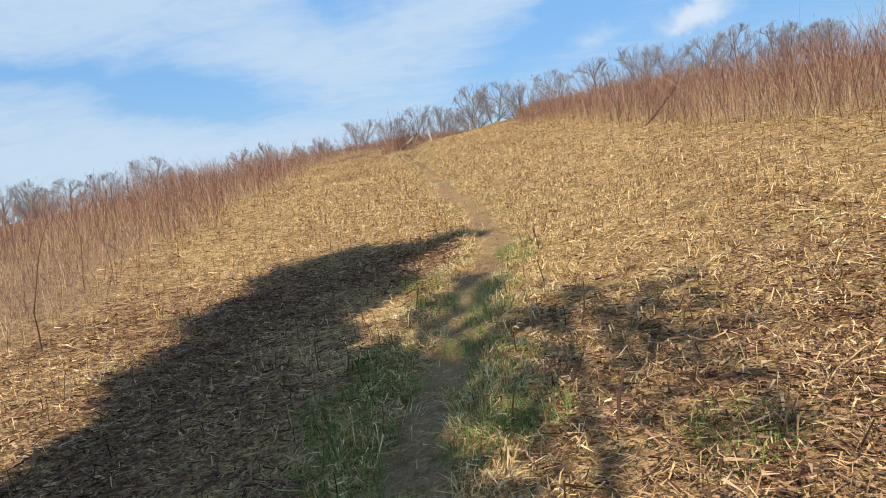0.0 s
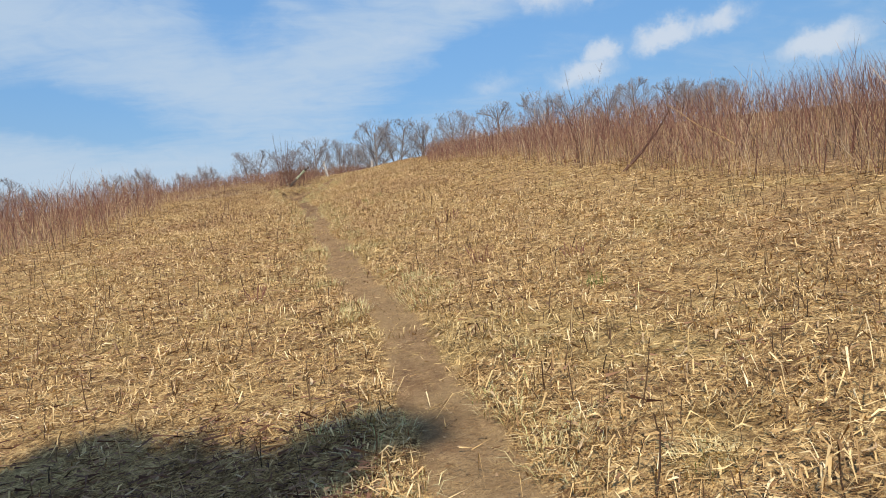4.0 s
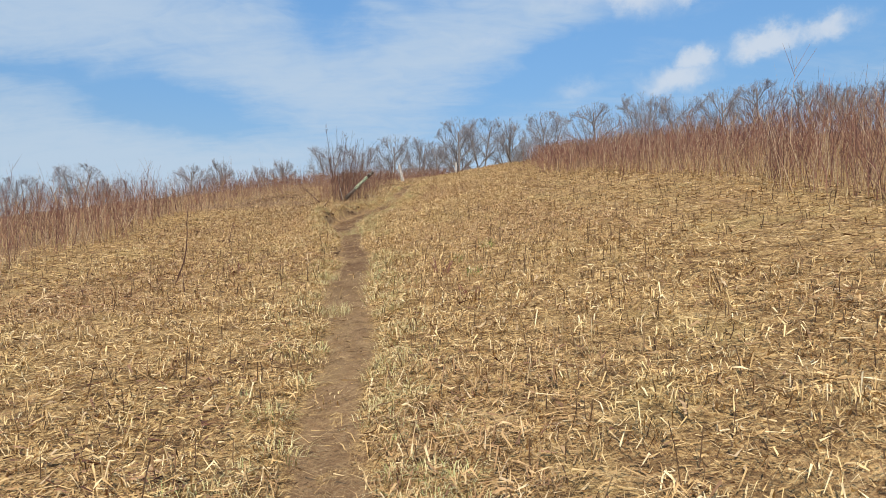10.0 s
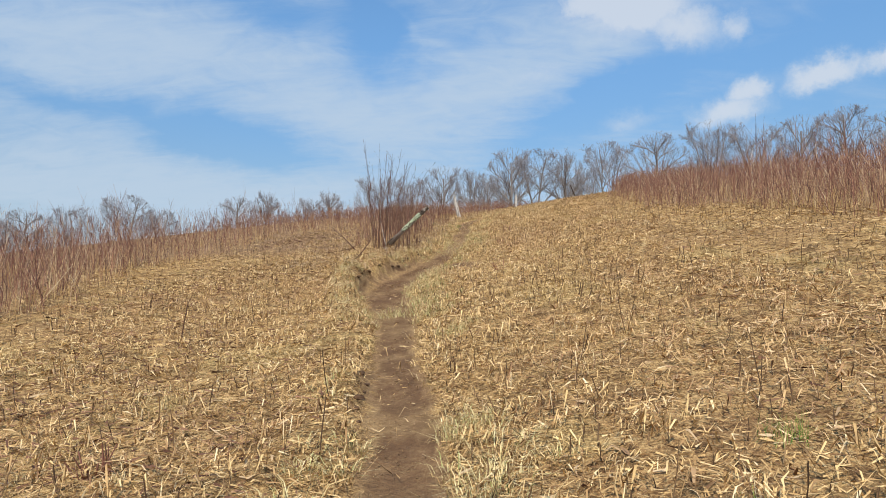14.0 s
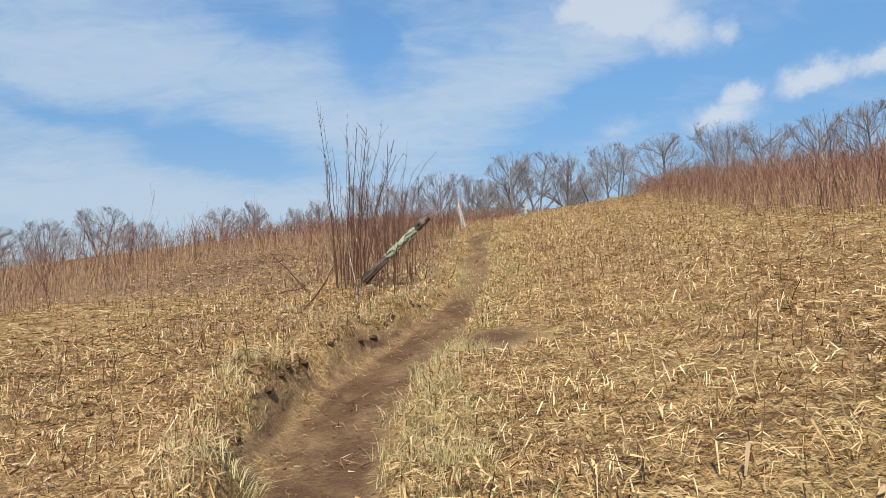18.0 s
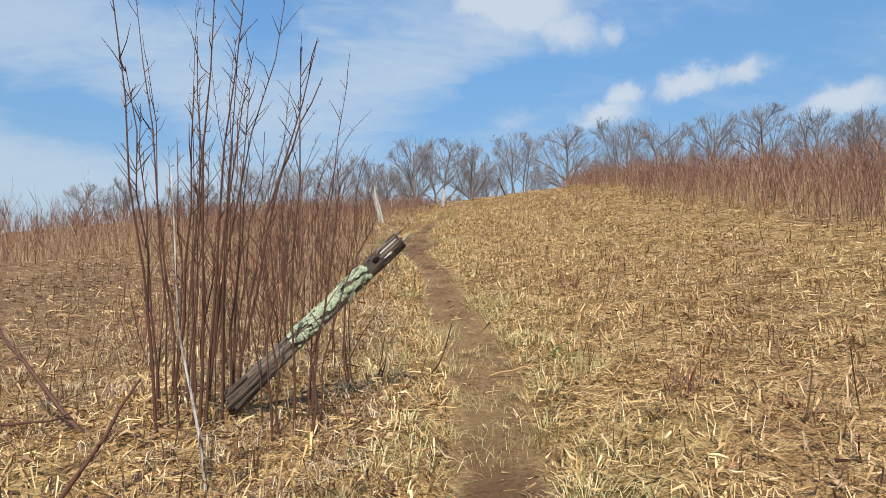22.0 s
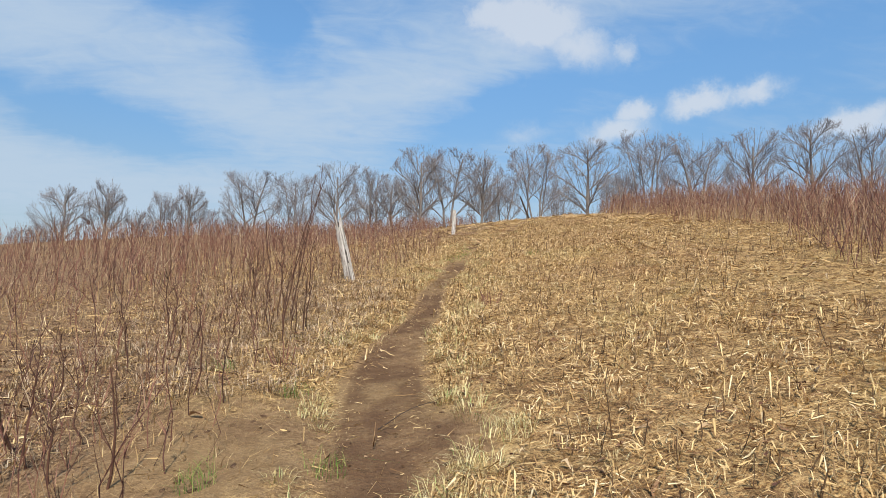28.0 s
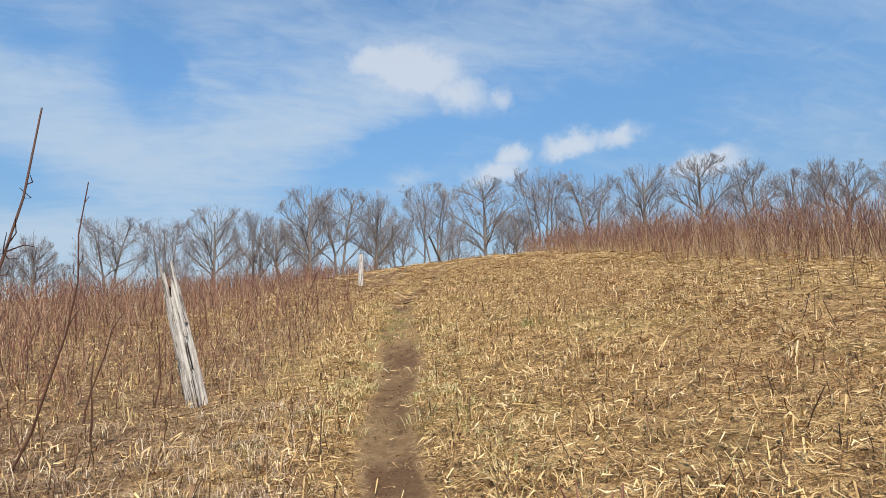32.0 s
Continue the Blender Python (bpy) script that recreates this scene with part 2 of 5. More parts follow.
def ground_colour(g, co):
    big = g.noise(co, 0.30, 4)
    mid = g.noise(co, 1.9, 5, 0.6)
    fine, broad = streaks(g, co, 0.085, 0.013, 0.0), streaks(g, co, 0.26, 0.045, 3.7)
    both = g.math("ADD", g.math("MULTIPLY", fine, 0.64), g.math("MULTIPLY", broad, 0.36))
    # the ramp's dark end paints the shade in gaps between stalks
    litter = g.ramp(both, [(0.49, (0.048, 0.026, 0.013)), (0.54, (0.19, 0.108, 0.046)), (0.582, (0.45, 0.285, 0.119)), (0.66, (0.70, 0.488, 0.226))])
    litter = g.mix(g.math("MULTIPLY", g.span(mid, 0.52, 0.70), 0.40), litter, (0.22, 0.118, 0.064))
    litter = g.mix(g.math("MULTIPLY", g.span(big, 0.50, 0.68), 0.30), litter, (0.34, 0.195, 0.10))
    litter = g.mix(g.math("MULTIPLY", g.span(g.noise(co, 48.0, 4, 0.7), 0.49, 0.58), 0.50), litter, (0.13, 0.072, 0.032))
    litter = g.mix(g.math("MULTIPLY", g.span(g.noise(co, 0.85, 4, 0.6, 0.4), 0.54, 0.66), 0.20), litter, (0.44, 0.355, 0.140))
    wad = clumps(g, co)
    # hollows painted darker, as shaded sides of tussocks
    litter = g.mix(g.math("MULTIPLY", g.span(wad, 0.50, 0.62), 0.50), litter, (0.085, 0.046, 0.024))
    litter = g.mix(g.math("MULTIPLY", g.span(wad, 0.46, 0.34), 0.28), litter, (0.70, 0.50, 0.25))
    soil = g.ramp(g.noise(co, 9.0, 8, 0.7), [(0.25, (0.105, 0.058, 0.030)), (0.5, (0.225, 0.134, 0.070)), (0.75, (0.37, 0.240, 0.128))])
    soil = g.mix(g.math("MULTIPLY", g.span(g.noise(co, 1.1, 3), 0.42, 0.65), 0.5), soil, (0.33, 0.222, 0.108))
    soil = g.mix(g.math("MULTIPLY", g.span(fine, 0.57, 0.65), 0.40), soil, (0.48, 0.335, 0.17))
    at = g.n("Attribute", attribute_name="soil")
    damp = g.math("MULTIPLY", g.span(at.outputs["Fac"], 0.78, 1.0), g.span(g.noise(co, 2.3, 4), 0.35, 0.6, 0.20, 0.80))
    soil = g.mix(damp, soil, (0.115, 0.062, 0.035))
    edge = g.math("ADD", at.outputs["Fac"], g.math("MULTIPLY", g.math("SUBTRACT", g.noise(co, 5.0, 8, 0.80), 0.5), 2.3))
    wild = g.n("Attribute", attribute_name="wild")
    duff = g.ramp(both, [(0.49, (0.040, 0.022, 0.016)), (0.57, (0.17, 0.098, 0.062)), (0.66, (0.42, 0.280, 0.170))])
    litter = g.mix(g.math("MULTIPLY", wild.outputs["Fac"], 0.80), litter, duff)
    return g.mix(g.span(edge, 0.36, 0.80), litter, soil)


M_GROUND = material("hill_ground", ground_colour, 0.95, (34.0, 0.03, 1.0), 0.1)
STRAW_STOPS = [(0.0, (0.095, 0.047, 0.023)), (0.22, (0.25, 0.138, 0.058)), (0.42, (0.50, 0.320, 0.137)), (0.75, (0.65, 0.438, 0.196)), (1.0, (0.80, 0.605, 0.335))]
M_STRAW = material("dry_straw", stalk_colours(STRAW_STOPS, (0.36, 0.20, 0.12), 0.38, 0.50, 0.66, 0.34, 0.50), 0.75)
M_DRYGRASS = material("bleached_grass", stalk_colours([(0.0, (0.38, 0.27, 0.12)), (0.5, (0.60, 0.47, 0.24)), (0.88, (0.74, 0.62, 0.37)), (1.0, (0.34, 0.33, 0.12))]), 0.75)
M_PALE = material("pale_soft_grass", stalk_colours([(0.0, (0.40, 0.31, 0.13)), (0.4, (0.57, 0.46, 0.22)), (0.8, (0.70, 0.60, 0.34)), (0.93, (0.42, 0.42, 0.17)), (1.0, (0.24, 0.30, 0.09))]), 0.7)
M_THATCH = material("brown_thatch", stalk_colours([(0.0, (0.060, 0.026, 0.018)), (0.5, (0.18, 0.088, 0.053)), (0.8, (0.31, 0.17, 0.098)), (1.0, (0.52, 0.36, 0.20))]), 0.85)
M_CRUMB = material("loose_earth", stalk_colours([(0.0, (0.13, 0.078, 0.045)), (0.6, (0.25, 0.158, 0.088)), (1.0, (0.38, 0.255, 0.15))]), 0.95, None, 0.1)
M_GREEN = material("fresh_grass", stalk_colours([(0.0, (0.058, 0.125, 0.018)), (0.45, (0.115, 0.215, 0.032)), (0.8, (0.23, 0.30, 0.062)), (1.0, (0.46, 0.41, 0.16))]), 0.6)
M_STEM = material("red_brown_stem", stalk_colours([(0.0, (0.075, 0.036, 0.030)), (0.4, (0.175, 0.078, 0.056)), (0.68, (0.29, 0.132, 0.088)), (0.84, (0.40, 0.235, 0.145)), (1.0, (0.64, 0.50, 0.32))]), 0.65)
M_REED = material("tan_dead_stalk", stalk_colours([(0.0, (0.26, 0.15, 0.070)), (0.5, (0.48, 0.315, 0.14)), (1.0, (0.68, 0.51, 0.27))]), 0.75)
M_STUB = material("cut_stub", stalk_colours([(0.0, (0.060, 0.034, 0.020)), (0.5, (0.15, 0.088, 0.046)), (0.85, (0.30, 0.19, 0.095)), (1.0, (0.56, 0.41, 0.22))]), 0.8)
M_CANE = material("cane_bark", stalk_colours([(0.0, (0.050, 0.024, 0.019)), (0.5, (0.100, 0.046, 0.032)), (0.85, (0.165, 0.088, 0.052)), (1.0, (0.30, 0.20, 0.10))]), 0.6)
M_CHAFF = material("leaf_chaff", stalk_colours([(0.0, (0.17, 0.090, 0.042)), (0.2, (0.38, 0.230, 0.100)), (0.45, (0.62, 0.415, 0.182)), (0.8, (0.80, 0.585, 0.290)), (1.0, (0.90, 0.73, 0.45))], (0.40, 0.215, 0.125), 0.38, 0.50, 0.66, 0.34, 0.45), 0.75)
M_FADED = material("faded_grass", stalk_colours([(0.0, (0.17, 0.105, 0.070)), (0.45, (0.38, 0.262, 0.165)), (0.8, (0.56, 0.425, 0.285)), (1.0, (0.70, 0.58, 0.42))]), 0.8)
M_LEAF = material("fallen_leaf", stalk_colours([(0.0, (0.20, 0.105, 0.055)), (0.5, (0.38, 0.24, 0.125)), (1.0, (0.58, 0.43, 0.26))]), 0.7)


def bark_colour(a, b):
    def build(g, co):
        mp = g.n("Mapping")
        g.link(co, mp.inputs["Vector"])
        mp.inputs["Scale"].default_value = (3, 3, 0.6)
        return g.mix(g.noise(mp.outputs[0], 4.0, 6, 0.65), a, b)

    return build


M_BARK = material("grey_bark", bark_colour((0.15, 0.125, 0.11), (0.36, 0.32, 0.285)), 0.9, (14.0, 0.02, 0.8), 0.1)
M_TWIG = material("grey_twig", stalk_colours([(0.0, (0.165, 0.155, 0.162)), (0.6, (0.270, 0.256, 0.264)), (1.0, (0.40, 0.38, 0.39))]), 0.9, None, 0.1)
M_SCRUB = material("grey_brown_scrub", stalk_colours([(0.0, (0.13, 0.10, 0.09)), (0.6, (0.22, 0.175, 0.155)), (1.0, (0.32, 0.27, 0.24))]), 0.9, None, 0.1)
M_NEEDLE = material("cedar_foliage", stalk_colours([(0.0, (0.030, 0.050, 0.018)), (1.0, (0.075, 0.10, 0.035))]), 0.7)


def grain(axis_scale, stops, lich=None):
    def build(g, co):
        mp = g.n("Mapping")
        g.link(co, mp.inputs["Vector"])
        mp.inputs["Scale"].default_value = axis_scale
        c = g.ramp(g.noise(mp.outputs[0], 9.0, 8, 0.7, 0.4), stops)
        return c

    return build


M_WEATHERED = material("weathered_grey_wood", grain((6, 6, 0.35), [(0.40, (0.05, 0.04, 0.035)), (0.44, (0.30, 0.26, 0.225)), (0.56, (0.60, 0.55, 0.49)), (0.75, (0.78, 0.74, 0.67))]), 0.9, (22.0, 0.012, 1.0), 0.1)
M_OLDLOG = material("old_log_wood", grain((5, 5, 0.4), [(0.30, (0.026, 0.019, 0.015)), (0.46, (0.105, 0.080, 0.062)), (0.62, (0.23, 0.185, 0.150)), (0.82, (0.40, 0.34, 0.285))]), 0.9, (18.0, 0.015, 1.0), 0.1)
M_DARKWOOD = material("dark_wood", grain((5, 5, 0.4), [(0.3, (0.03, 0.022, 0.017)), (0.6, (0.10, 0.075, 0.058)), (0.85, (0.20, 0.16, 0.125))]), 0.9, (18.0, 0.012, 0.8), 0.1)
M_HOLE = material("rotted_wood", grain((4, 4, 0.6), [(0.3, (0.010, 0.007, 0.006)), (0.7, (0.040, 0.028, 0.022))]), 0.95, None, 0.05)
M_LICHEN = material("pale_green_lichen", lambda g, co: g.ramp(g.noise(co, 38.0, 6, 0.7), [(0.3, (0.24, 0.29, 0.17)), (0.5, (0.47, 0.53, 0.36)), (0.72, (0.66, 0.70, 0.54))]), 0.95, (60.0, 0.012, 1.0), 0.05)
M_SOIL = material("dark_soil", lambda g, co: g.ramp(g.noise(co, 14.0, 7, 0.7), [(0.3, (0.060, 0.034, 0.021)), (0.6, (0.14, 0.082, 0.048)), (0.8, (0.23, 0.145, 0.085))]), 0.95, (30.0, 0.02, 1.0), 0.1)

# ---- helpers for meshes ----
rng = np.random.default_rng(7)


def link_mesh(name, verts, faces, mat, parent=None, smooth=False):
    """One mesh object from arrays of corners and of quads or triangles."""
    me = bpy.data.meshes.new(name)
    verts, faces = np.asarray(verts, np.float32), np.asarray(faces, np.int32)
    k = faces.shape[1]
    me.vertices.add(len(verts))
    me.vertices.foreach_set("co", verts.ravel())
    me.loops.add(faces.size)
    me.loops.foreach_set("vertex_index", faces.ravel())
    me.polygons.add(len(faces))
    me.polygons.foreach_set("loop_start", np.arange(0, faces.size, k, dtype=np.int32))
    me.polygons.foreach_set("loop_total", np.full(len(faces), k, np.int32))
    if smooth:
        me.polygons.foreach_set("use_smooth", np.ones(len(faces), bool))
    me.update(calc_edges=True)
    me.validate()
    me.materials.append(mat)
    ob = new(name, me)
    if parent is not None:
        ob.parent = parent
    return ob


def part(name, bm, mat, parent, label=""):
    me = bpy.data.meshes.new(name)
    bm.to_mesh(me)
    bm.free()
    me.materials.append(mat)
    ob = new(name, me)
    ob.parent = parent
    return tagged(ob, label)


def empty(name, at, label, category, group=""):
    ob = new(name)
    ob.empty_display_size = 0.2
    ob.location = at
    return tagged(ob, label, category, group)


def tubes(P, R, sides=3):
    """Tapered tubes along n polylines of k points: P (n, k, 3), R (n, k)."""
    P, R = np.asarray(P, float), np.asarray(R, float)
    n, k, _ = P.shape
    d = P[:, -1] - P[:, 0]
    d /= np.linalg.norm(d, axis=1, keepdims=True) + 1e-9
    ref = np.where(np.abs(d[:, 2:3]) > 0.8, [[1.0, 0, 0]], [[0, 0, 1.0]])
    a = np.cross(d, ref)
    a /= np.linalg.norm(a, axis=1, keepdims=True) + 1e-9
    b = np.cross(d, a)
    ang = np.arange(sides) * 2 * np.pi / sides
    ring = a[:, None] * np.cos(ang)[None, :, None] + b[:, None] * np.sin(ang)[None, :, None]
    V = P[:, :, None] + ring[:, None] * R[:, :, None, None]
    base = (np.arange(n) * k * sides)[:, None, None]
    i, s = np.arange(k - 1)[None, :, None], np.arange(sides)[None, None, :]
    s2 = (s + 1) % sides
    F = np.stack([base + i * sides + s, base + i * sides + s2, base + (i + 1) * sides + s2, base + (i + 1) * sides + s], -1)
    return V.reshape(-1, 3), F.reshape(-1, 4)


def ribbons(P, W, side):
    """Flat tapered blades along n polylines of k points; side (n, 3) is the way of their width."""
    n, k, _ = P.shape
    V = np.stack([P - side[:, None] * W[:, :, None], P + side[:, None] * W[:, :, None]], 2)
    base = (np.arange(n) * k * 2)[:, None]
    i = np.arange(k - 1)[None]
    F = np.stack([base + 2 * i, base + 2 * i + 1, base + 2 * i + 3, base + 2 * i + 2], -1)
    return V.reshape(-1, 3), F.reshape(-1, 4)


def joined(sets):
    vs, fs, o = [], [], 0
    for v, f in sets:
        vs.append(v)
        fs.append(f + o)
        o += len(v)
    return np.concatenate(vs), np.concatenate(fs)


def wave(x, y, scale, seed):
    """Smooth made-up relief between about -1 and 1."""
    r = np.random.default_rng(seed)
    out = 0
    for k in range(5):
        a, p, f = r.uniform(0, 6.28), r.uniform(0, 6.28), scale * 1.55**k
        out = out + np.sin((x * np.cos(a) + y * np.sin(a)) * f + p + 1.3 * np.sin((y * np.cos(a) - x * np.sin(a)) * f * 0.7 + p * 2)) / 1.45**k
    return out / 2.6


# ---- the lie of the land ----
BUMPS = [0.0207, -0.038, -0.1071, -0.2583, -0.1653, 0.0214, 0.0407, -0.0675, -0.0883, -0.0573, 0.0247, 0.1255, -0.061, -0.0167, 0.1273, 0.0166, 0.0498, 0.0195, -0.0062, -0.0099, 0.1093, 0.0821, -0.0814, 0.1222, 0, -0.1025, -0.3188]
K0, KY, KCREST, KR, KL = 0.944, 0.1535, -0.1444, 0.0628, -0.0815
TRAIL_Y = [-30, 0, 3.5, 5, 6.6, 8.1, 11.0, 12, 14.2, 16, 17.3, 19.9, 21.8, 24.7, 27.5, 29.2, 30.5, 31.8, 34.5, 36, 39, 41.2, 42.9, 45.6, 49.2, 51.3, 54.2, 58.6, 64, 76, 120]
TRAIL_X = [-1.5, -0.35, -0.27, -0.1, 0.23, 0.55, 0.5, 0.32, 0.0, -0.15, -0.36, -0.58, -0.78, -1.0, -1.5, -1.72, -1.5, -0.97, -0.78, -0.66, -0.6, -0.64, -0.44, 0.12, 0.95, 1.55, 2.2, 3.9, 6.0, 9.8, 20]


def trail(y):
    f = lambda v: np.interp(v, TRAIL_Y, TRAIL_X)
    return (f(y - 0.8) + 2 * f(y) + f(y + 0.8)) / 4 + 0.05 * np.sin(y * 1.7)


def trail_half(y):
    """Half the width of the bare tread."""
    return 0.215 + 0.16 * np.exp(-((y - 30.0) / 2.2) ** 2) + 0.14 * np.exp(-((y - 42.2) / 1.6) ** 2) + 0.035 * np.sin(y * 0.9 + 1)


def soft(v):
    return np.log1p(np.exp(np.clip(v, -50, 50)))


def hill(x, y):
    """The broad hillside without the tread."""
    x, y = np.clip(np.asarray(x, float), -130, 130), np.clip(np.asarray(y, float), -70, 150)
    z = K0 + KY * y + KCREST * 8 * soft((y - 66) / 8) + 0.10 * x - 0.6 * soft((x - 12) / 10)
    z = z + KR * 6 * np.tanh((x - 5) / 6) + KL * 4 * np.tanh((x + 5) / 4)
    for i, b in enumerate(BUMPS):
        z = z + b * np.exp(-((x - (-4.0, 0.0, 4.5)[i % 3]) / 2.8) ** 2 - ((y - 2.0 - 7 * (i // 3)) / 5) ** 2)
    return z


def land(x, y):
    x, y = np.asarray(x, float), np.asarray(y, float)
    z = hill(x, y)
    near = np.exp(-np.maximum(np.abs(x) - 12, 0) / 6) * np.exp(-np.maximum(np.abs(y - 28) - 40, 0) / 10)
    z = z + near * (0.030 * wave(x, y, 1.4, 3) + 0.012 * wave(x, y, 5.5, 4) + 0.011 * wave(x, y, 9.0, 5))
    off, half = x - trail(y), trail_half(y)
    rut = 0.05 + 0.05 * np.exp(-((y - 28.5) / 4.5) ** 2) + 0.03 * np.exp(-((y - 42) / 3) ** 2)
    z = z - rut * np.exp(-(np.abs(off) / (half + 0.12)) ** 4)
    z = z + 0.20 * np.exp(-((x + 2.4) ** 2 + (y - 33.4) ** 2) / 0.81)
    # a little cut bank on the downhill side of the tread
    bank = 0.25 * np.exp(-((y - 29.8) / 2.4) ** 2) + 0.10 * np.exp(-((y - 24.0) / 0.8) ** 2) + 0.08 * np.exp(-((y - 56) / 1.2) ** 2)
    z = z + bank * np.exp(-(np.maximum(np.abs(off + half + 0.30) - 0.12, 0) / 0.11) ** 2) * (1 + 0.35 * np.sin(y * 5.0))
    return z


def soil_cover(x, y):
    off, half = x - trail(y), trail_half(y)
    s = np.clip(1.15 - (np.abs(off) / (half + 0.06)) ** 3, 0, 1)
    face = (np.exp(-((y - 29.6) / 2.6) ** 4) + np.exp(-((y - 24.0) / 0.8) ** 4)) * np.exp(-((off + half + 0.05) / 0.07) ** 2)
    worn = 0.45 + 0.35 * wave(x * 0.6, y * 0.5, 0.9, 11)
    s = s * np.clip(np.interp(y, [0, 20, 24, 31, 33, 35, 37, 40, 41.5, 46, 49.5, 51, 52.5, 54, 60], [0.60, 0.62, 0.90, 1.00, 0.74, 0.72, 0.78, 0.84, 0.98, 0.88, 0.85, 0.42, 0.42, 0.95, 0.95]) + 0.35 * worn, 0, 1)
    s = np.maximum(s, face * (0.95 + 0.3 * np.sin(y * 3.1)))
    spots = ((-1.45, 41.4, 1.05, 0.88), (-0.42, 41.4, 0.75, 1.0), (-2.1, 40.7, 0.8, 0.75), (-0.66, 30.5, 0.50, 1.0), (2.6, 56.2, 0.5, 0.9), (3.3, 60.2, 0.5, 0.8))
    for cx, cy, r, a in spots:
        s = np.maximum(s, a * np.exp(-(((x - cx) ** 2 + (y - cy) ** 2) / r**2) ** 1.5))
    return s


def out_grid(a, b, step, far):
    core = np.arange(a, b + 1e-6, step)
    grow = step * 1.22 ** np.arange(1, 70)
    run = np.cumsum(grow)
    run = run[run < far]
    return np.concatenate([a - run[::-1], core, b + run])


def make_ground():
    xs, ys = out_grid(-4.2, 4.2, 0.075, 2400), out_grid(-1.0, 60.0, 0.13, 2400)
    X, Y = np.meshgrid(xs, ys)
    Z = land(X, Y)
    nx, ny = len(xs), len(ys)
    V = np.stack([X, Y, Z], -1).reshape(-1, 3)
    i, j = np.meshgrid(np.arange(nx - 1), np.arange(ny - 1))
    o = (j * nx + i).ravel()
    F = np.stack([o, o + 1, o + nx + 1, o + nx], -1)
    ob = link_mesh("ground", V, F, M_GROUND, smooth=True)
    at = ob.data.attributes.new("soil", "FLOAT", "POINT")
    at.data.foreach_set("value", soil_cover(X, Y).ravel().astype(np.float32))
    wild = np.clip(np.maximum(X - edge_right(Y), edge_left(Y) - X) / 1.6, 0, 1)
    wild = np.maximum(wild, 0.95 * np.clip((trail(Y) - 0.9 - X) / 0.8, 0, 1) * np.clip((Y - 33.5) / 2, 0, 1))
    at = ob.data.attributes.new("wild", "FLOAT", "POINT")
    at.data.foreach_set("value", wild.ravel().astype(np.float32))
    return tagged(ob, "grassy hillside with straw litter and a bare earth footpath", "hillside", kind="structure")



def edge_right(y):
    return np.interp(y, [-10, 8.7, 14, 17, 22, 30, 36, 42, 46, 50, 60, 75, 120], [6.0, 6.0, 6.2, 5.5, 5.6, 5.5, 4.7, 4.7, 6.0, 7.4, 9.0, 14, 30]) + 0.35 * np.sin(y * 0.8) + 0.2 * np.sin(y * 2.1)


def edge_left(y):
    return np.interp(y, [-10, 5, 10, 16, 23, 26, 29, 33, 40, 43, 45.5, 47, 55, 60, 75, 120], [-4.2, -4.6, -4.7, -6.0, -6.0, -6.3, -6.7, -6.9, -6.6, -6.3, -4.8, -3.7, -2.0, 0.2, 6.2, 17]) + 0.35 * np.sin(y * 0.9 + 1) + 0.2 * np.sin(y * 2.3)


make_ground()

# ---- straw, stubble and grass on the ground ----


def heap_up(x, y):
    """How high the litter is heaped: small tussocks and hollows."""
    return 0.35 + 1.1 * np.clip(wave(x, y, 6.5, 71) + 0.45, 0, 1.3)


def scatter(n, x0, x1, y0, y1):
    return rng.uniform(x0, x1, n), rng.uniform(y0, y1, n)


def straw(x, y, length, width, lift, jitter=0.7, k=3, curl=0.22):
    n = len(x)
    ang = 0.9 * wave(x, y, 0.9, 21) + rng.normal(0, jitter, n)
    L = length * rng.uniform(0.45, 1.35, n)
    d = np.stack([np.cos(ang), np.sin(ang)], -1)
    bend = rng.normal(0, curl, n) * L
    lift = lift * heap_up(x, y)
    up0, up1 = rng.uniform(0, lift, n), rng.uniform(0, lift, n)
    mid = rng.uniform(0.0, 1.0, n) ** 1.3 * lift * 1.4
    t = np.array([-0.5, 0.0, 0.5])
    px = x[:, None] + d[:, :1] * t * L[:, None] - d[:, 1:] * np.array([0, 1.0, 0]) * bend[:, None]
    py = y[:, None] + d[:, 1:] * t * L[:, None] + d[:, :1] * np.array([0, 1.0, 0]) * bend[:, None]
    pz = land(px, py) + np.stack([up0, mid, up1], -1) + 0.004
    roll = rng.uniform(-1.0, 1.0, n)
    side = np.stack([-d[:, 1] * np.cos(roll), d[:, 0] * np.cos(roll), np.sin(roll)], -1)
    w = width * rng.uniform(0.5, 1.4, n)
    W = w[:, None] * np.array([0.5, 1.0, 0.18])
    P = np.stack([px, py, pz], -1)
    return ribbons(P[:, ::2], W[:, ::2], side) if k == 2 else ribbons(P, W, side)


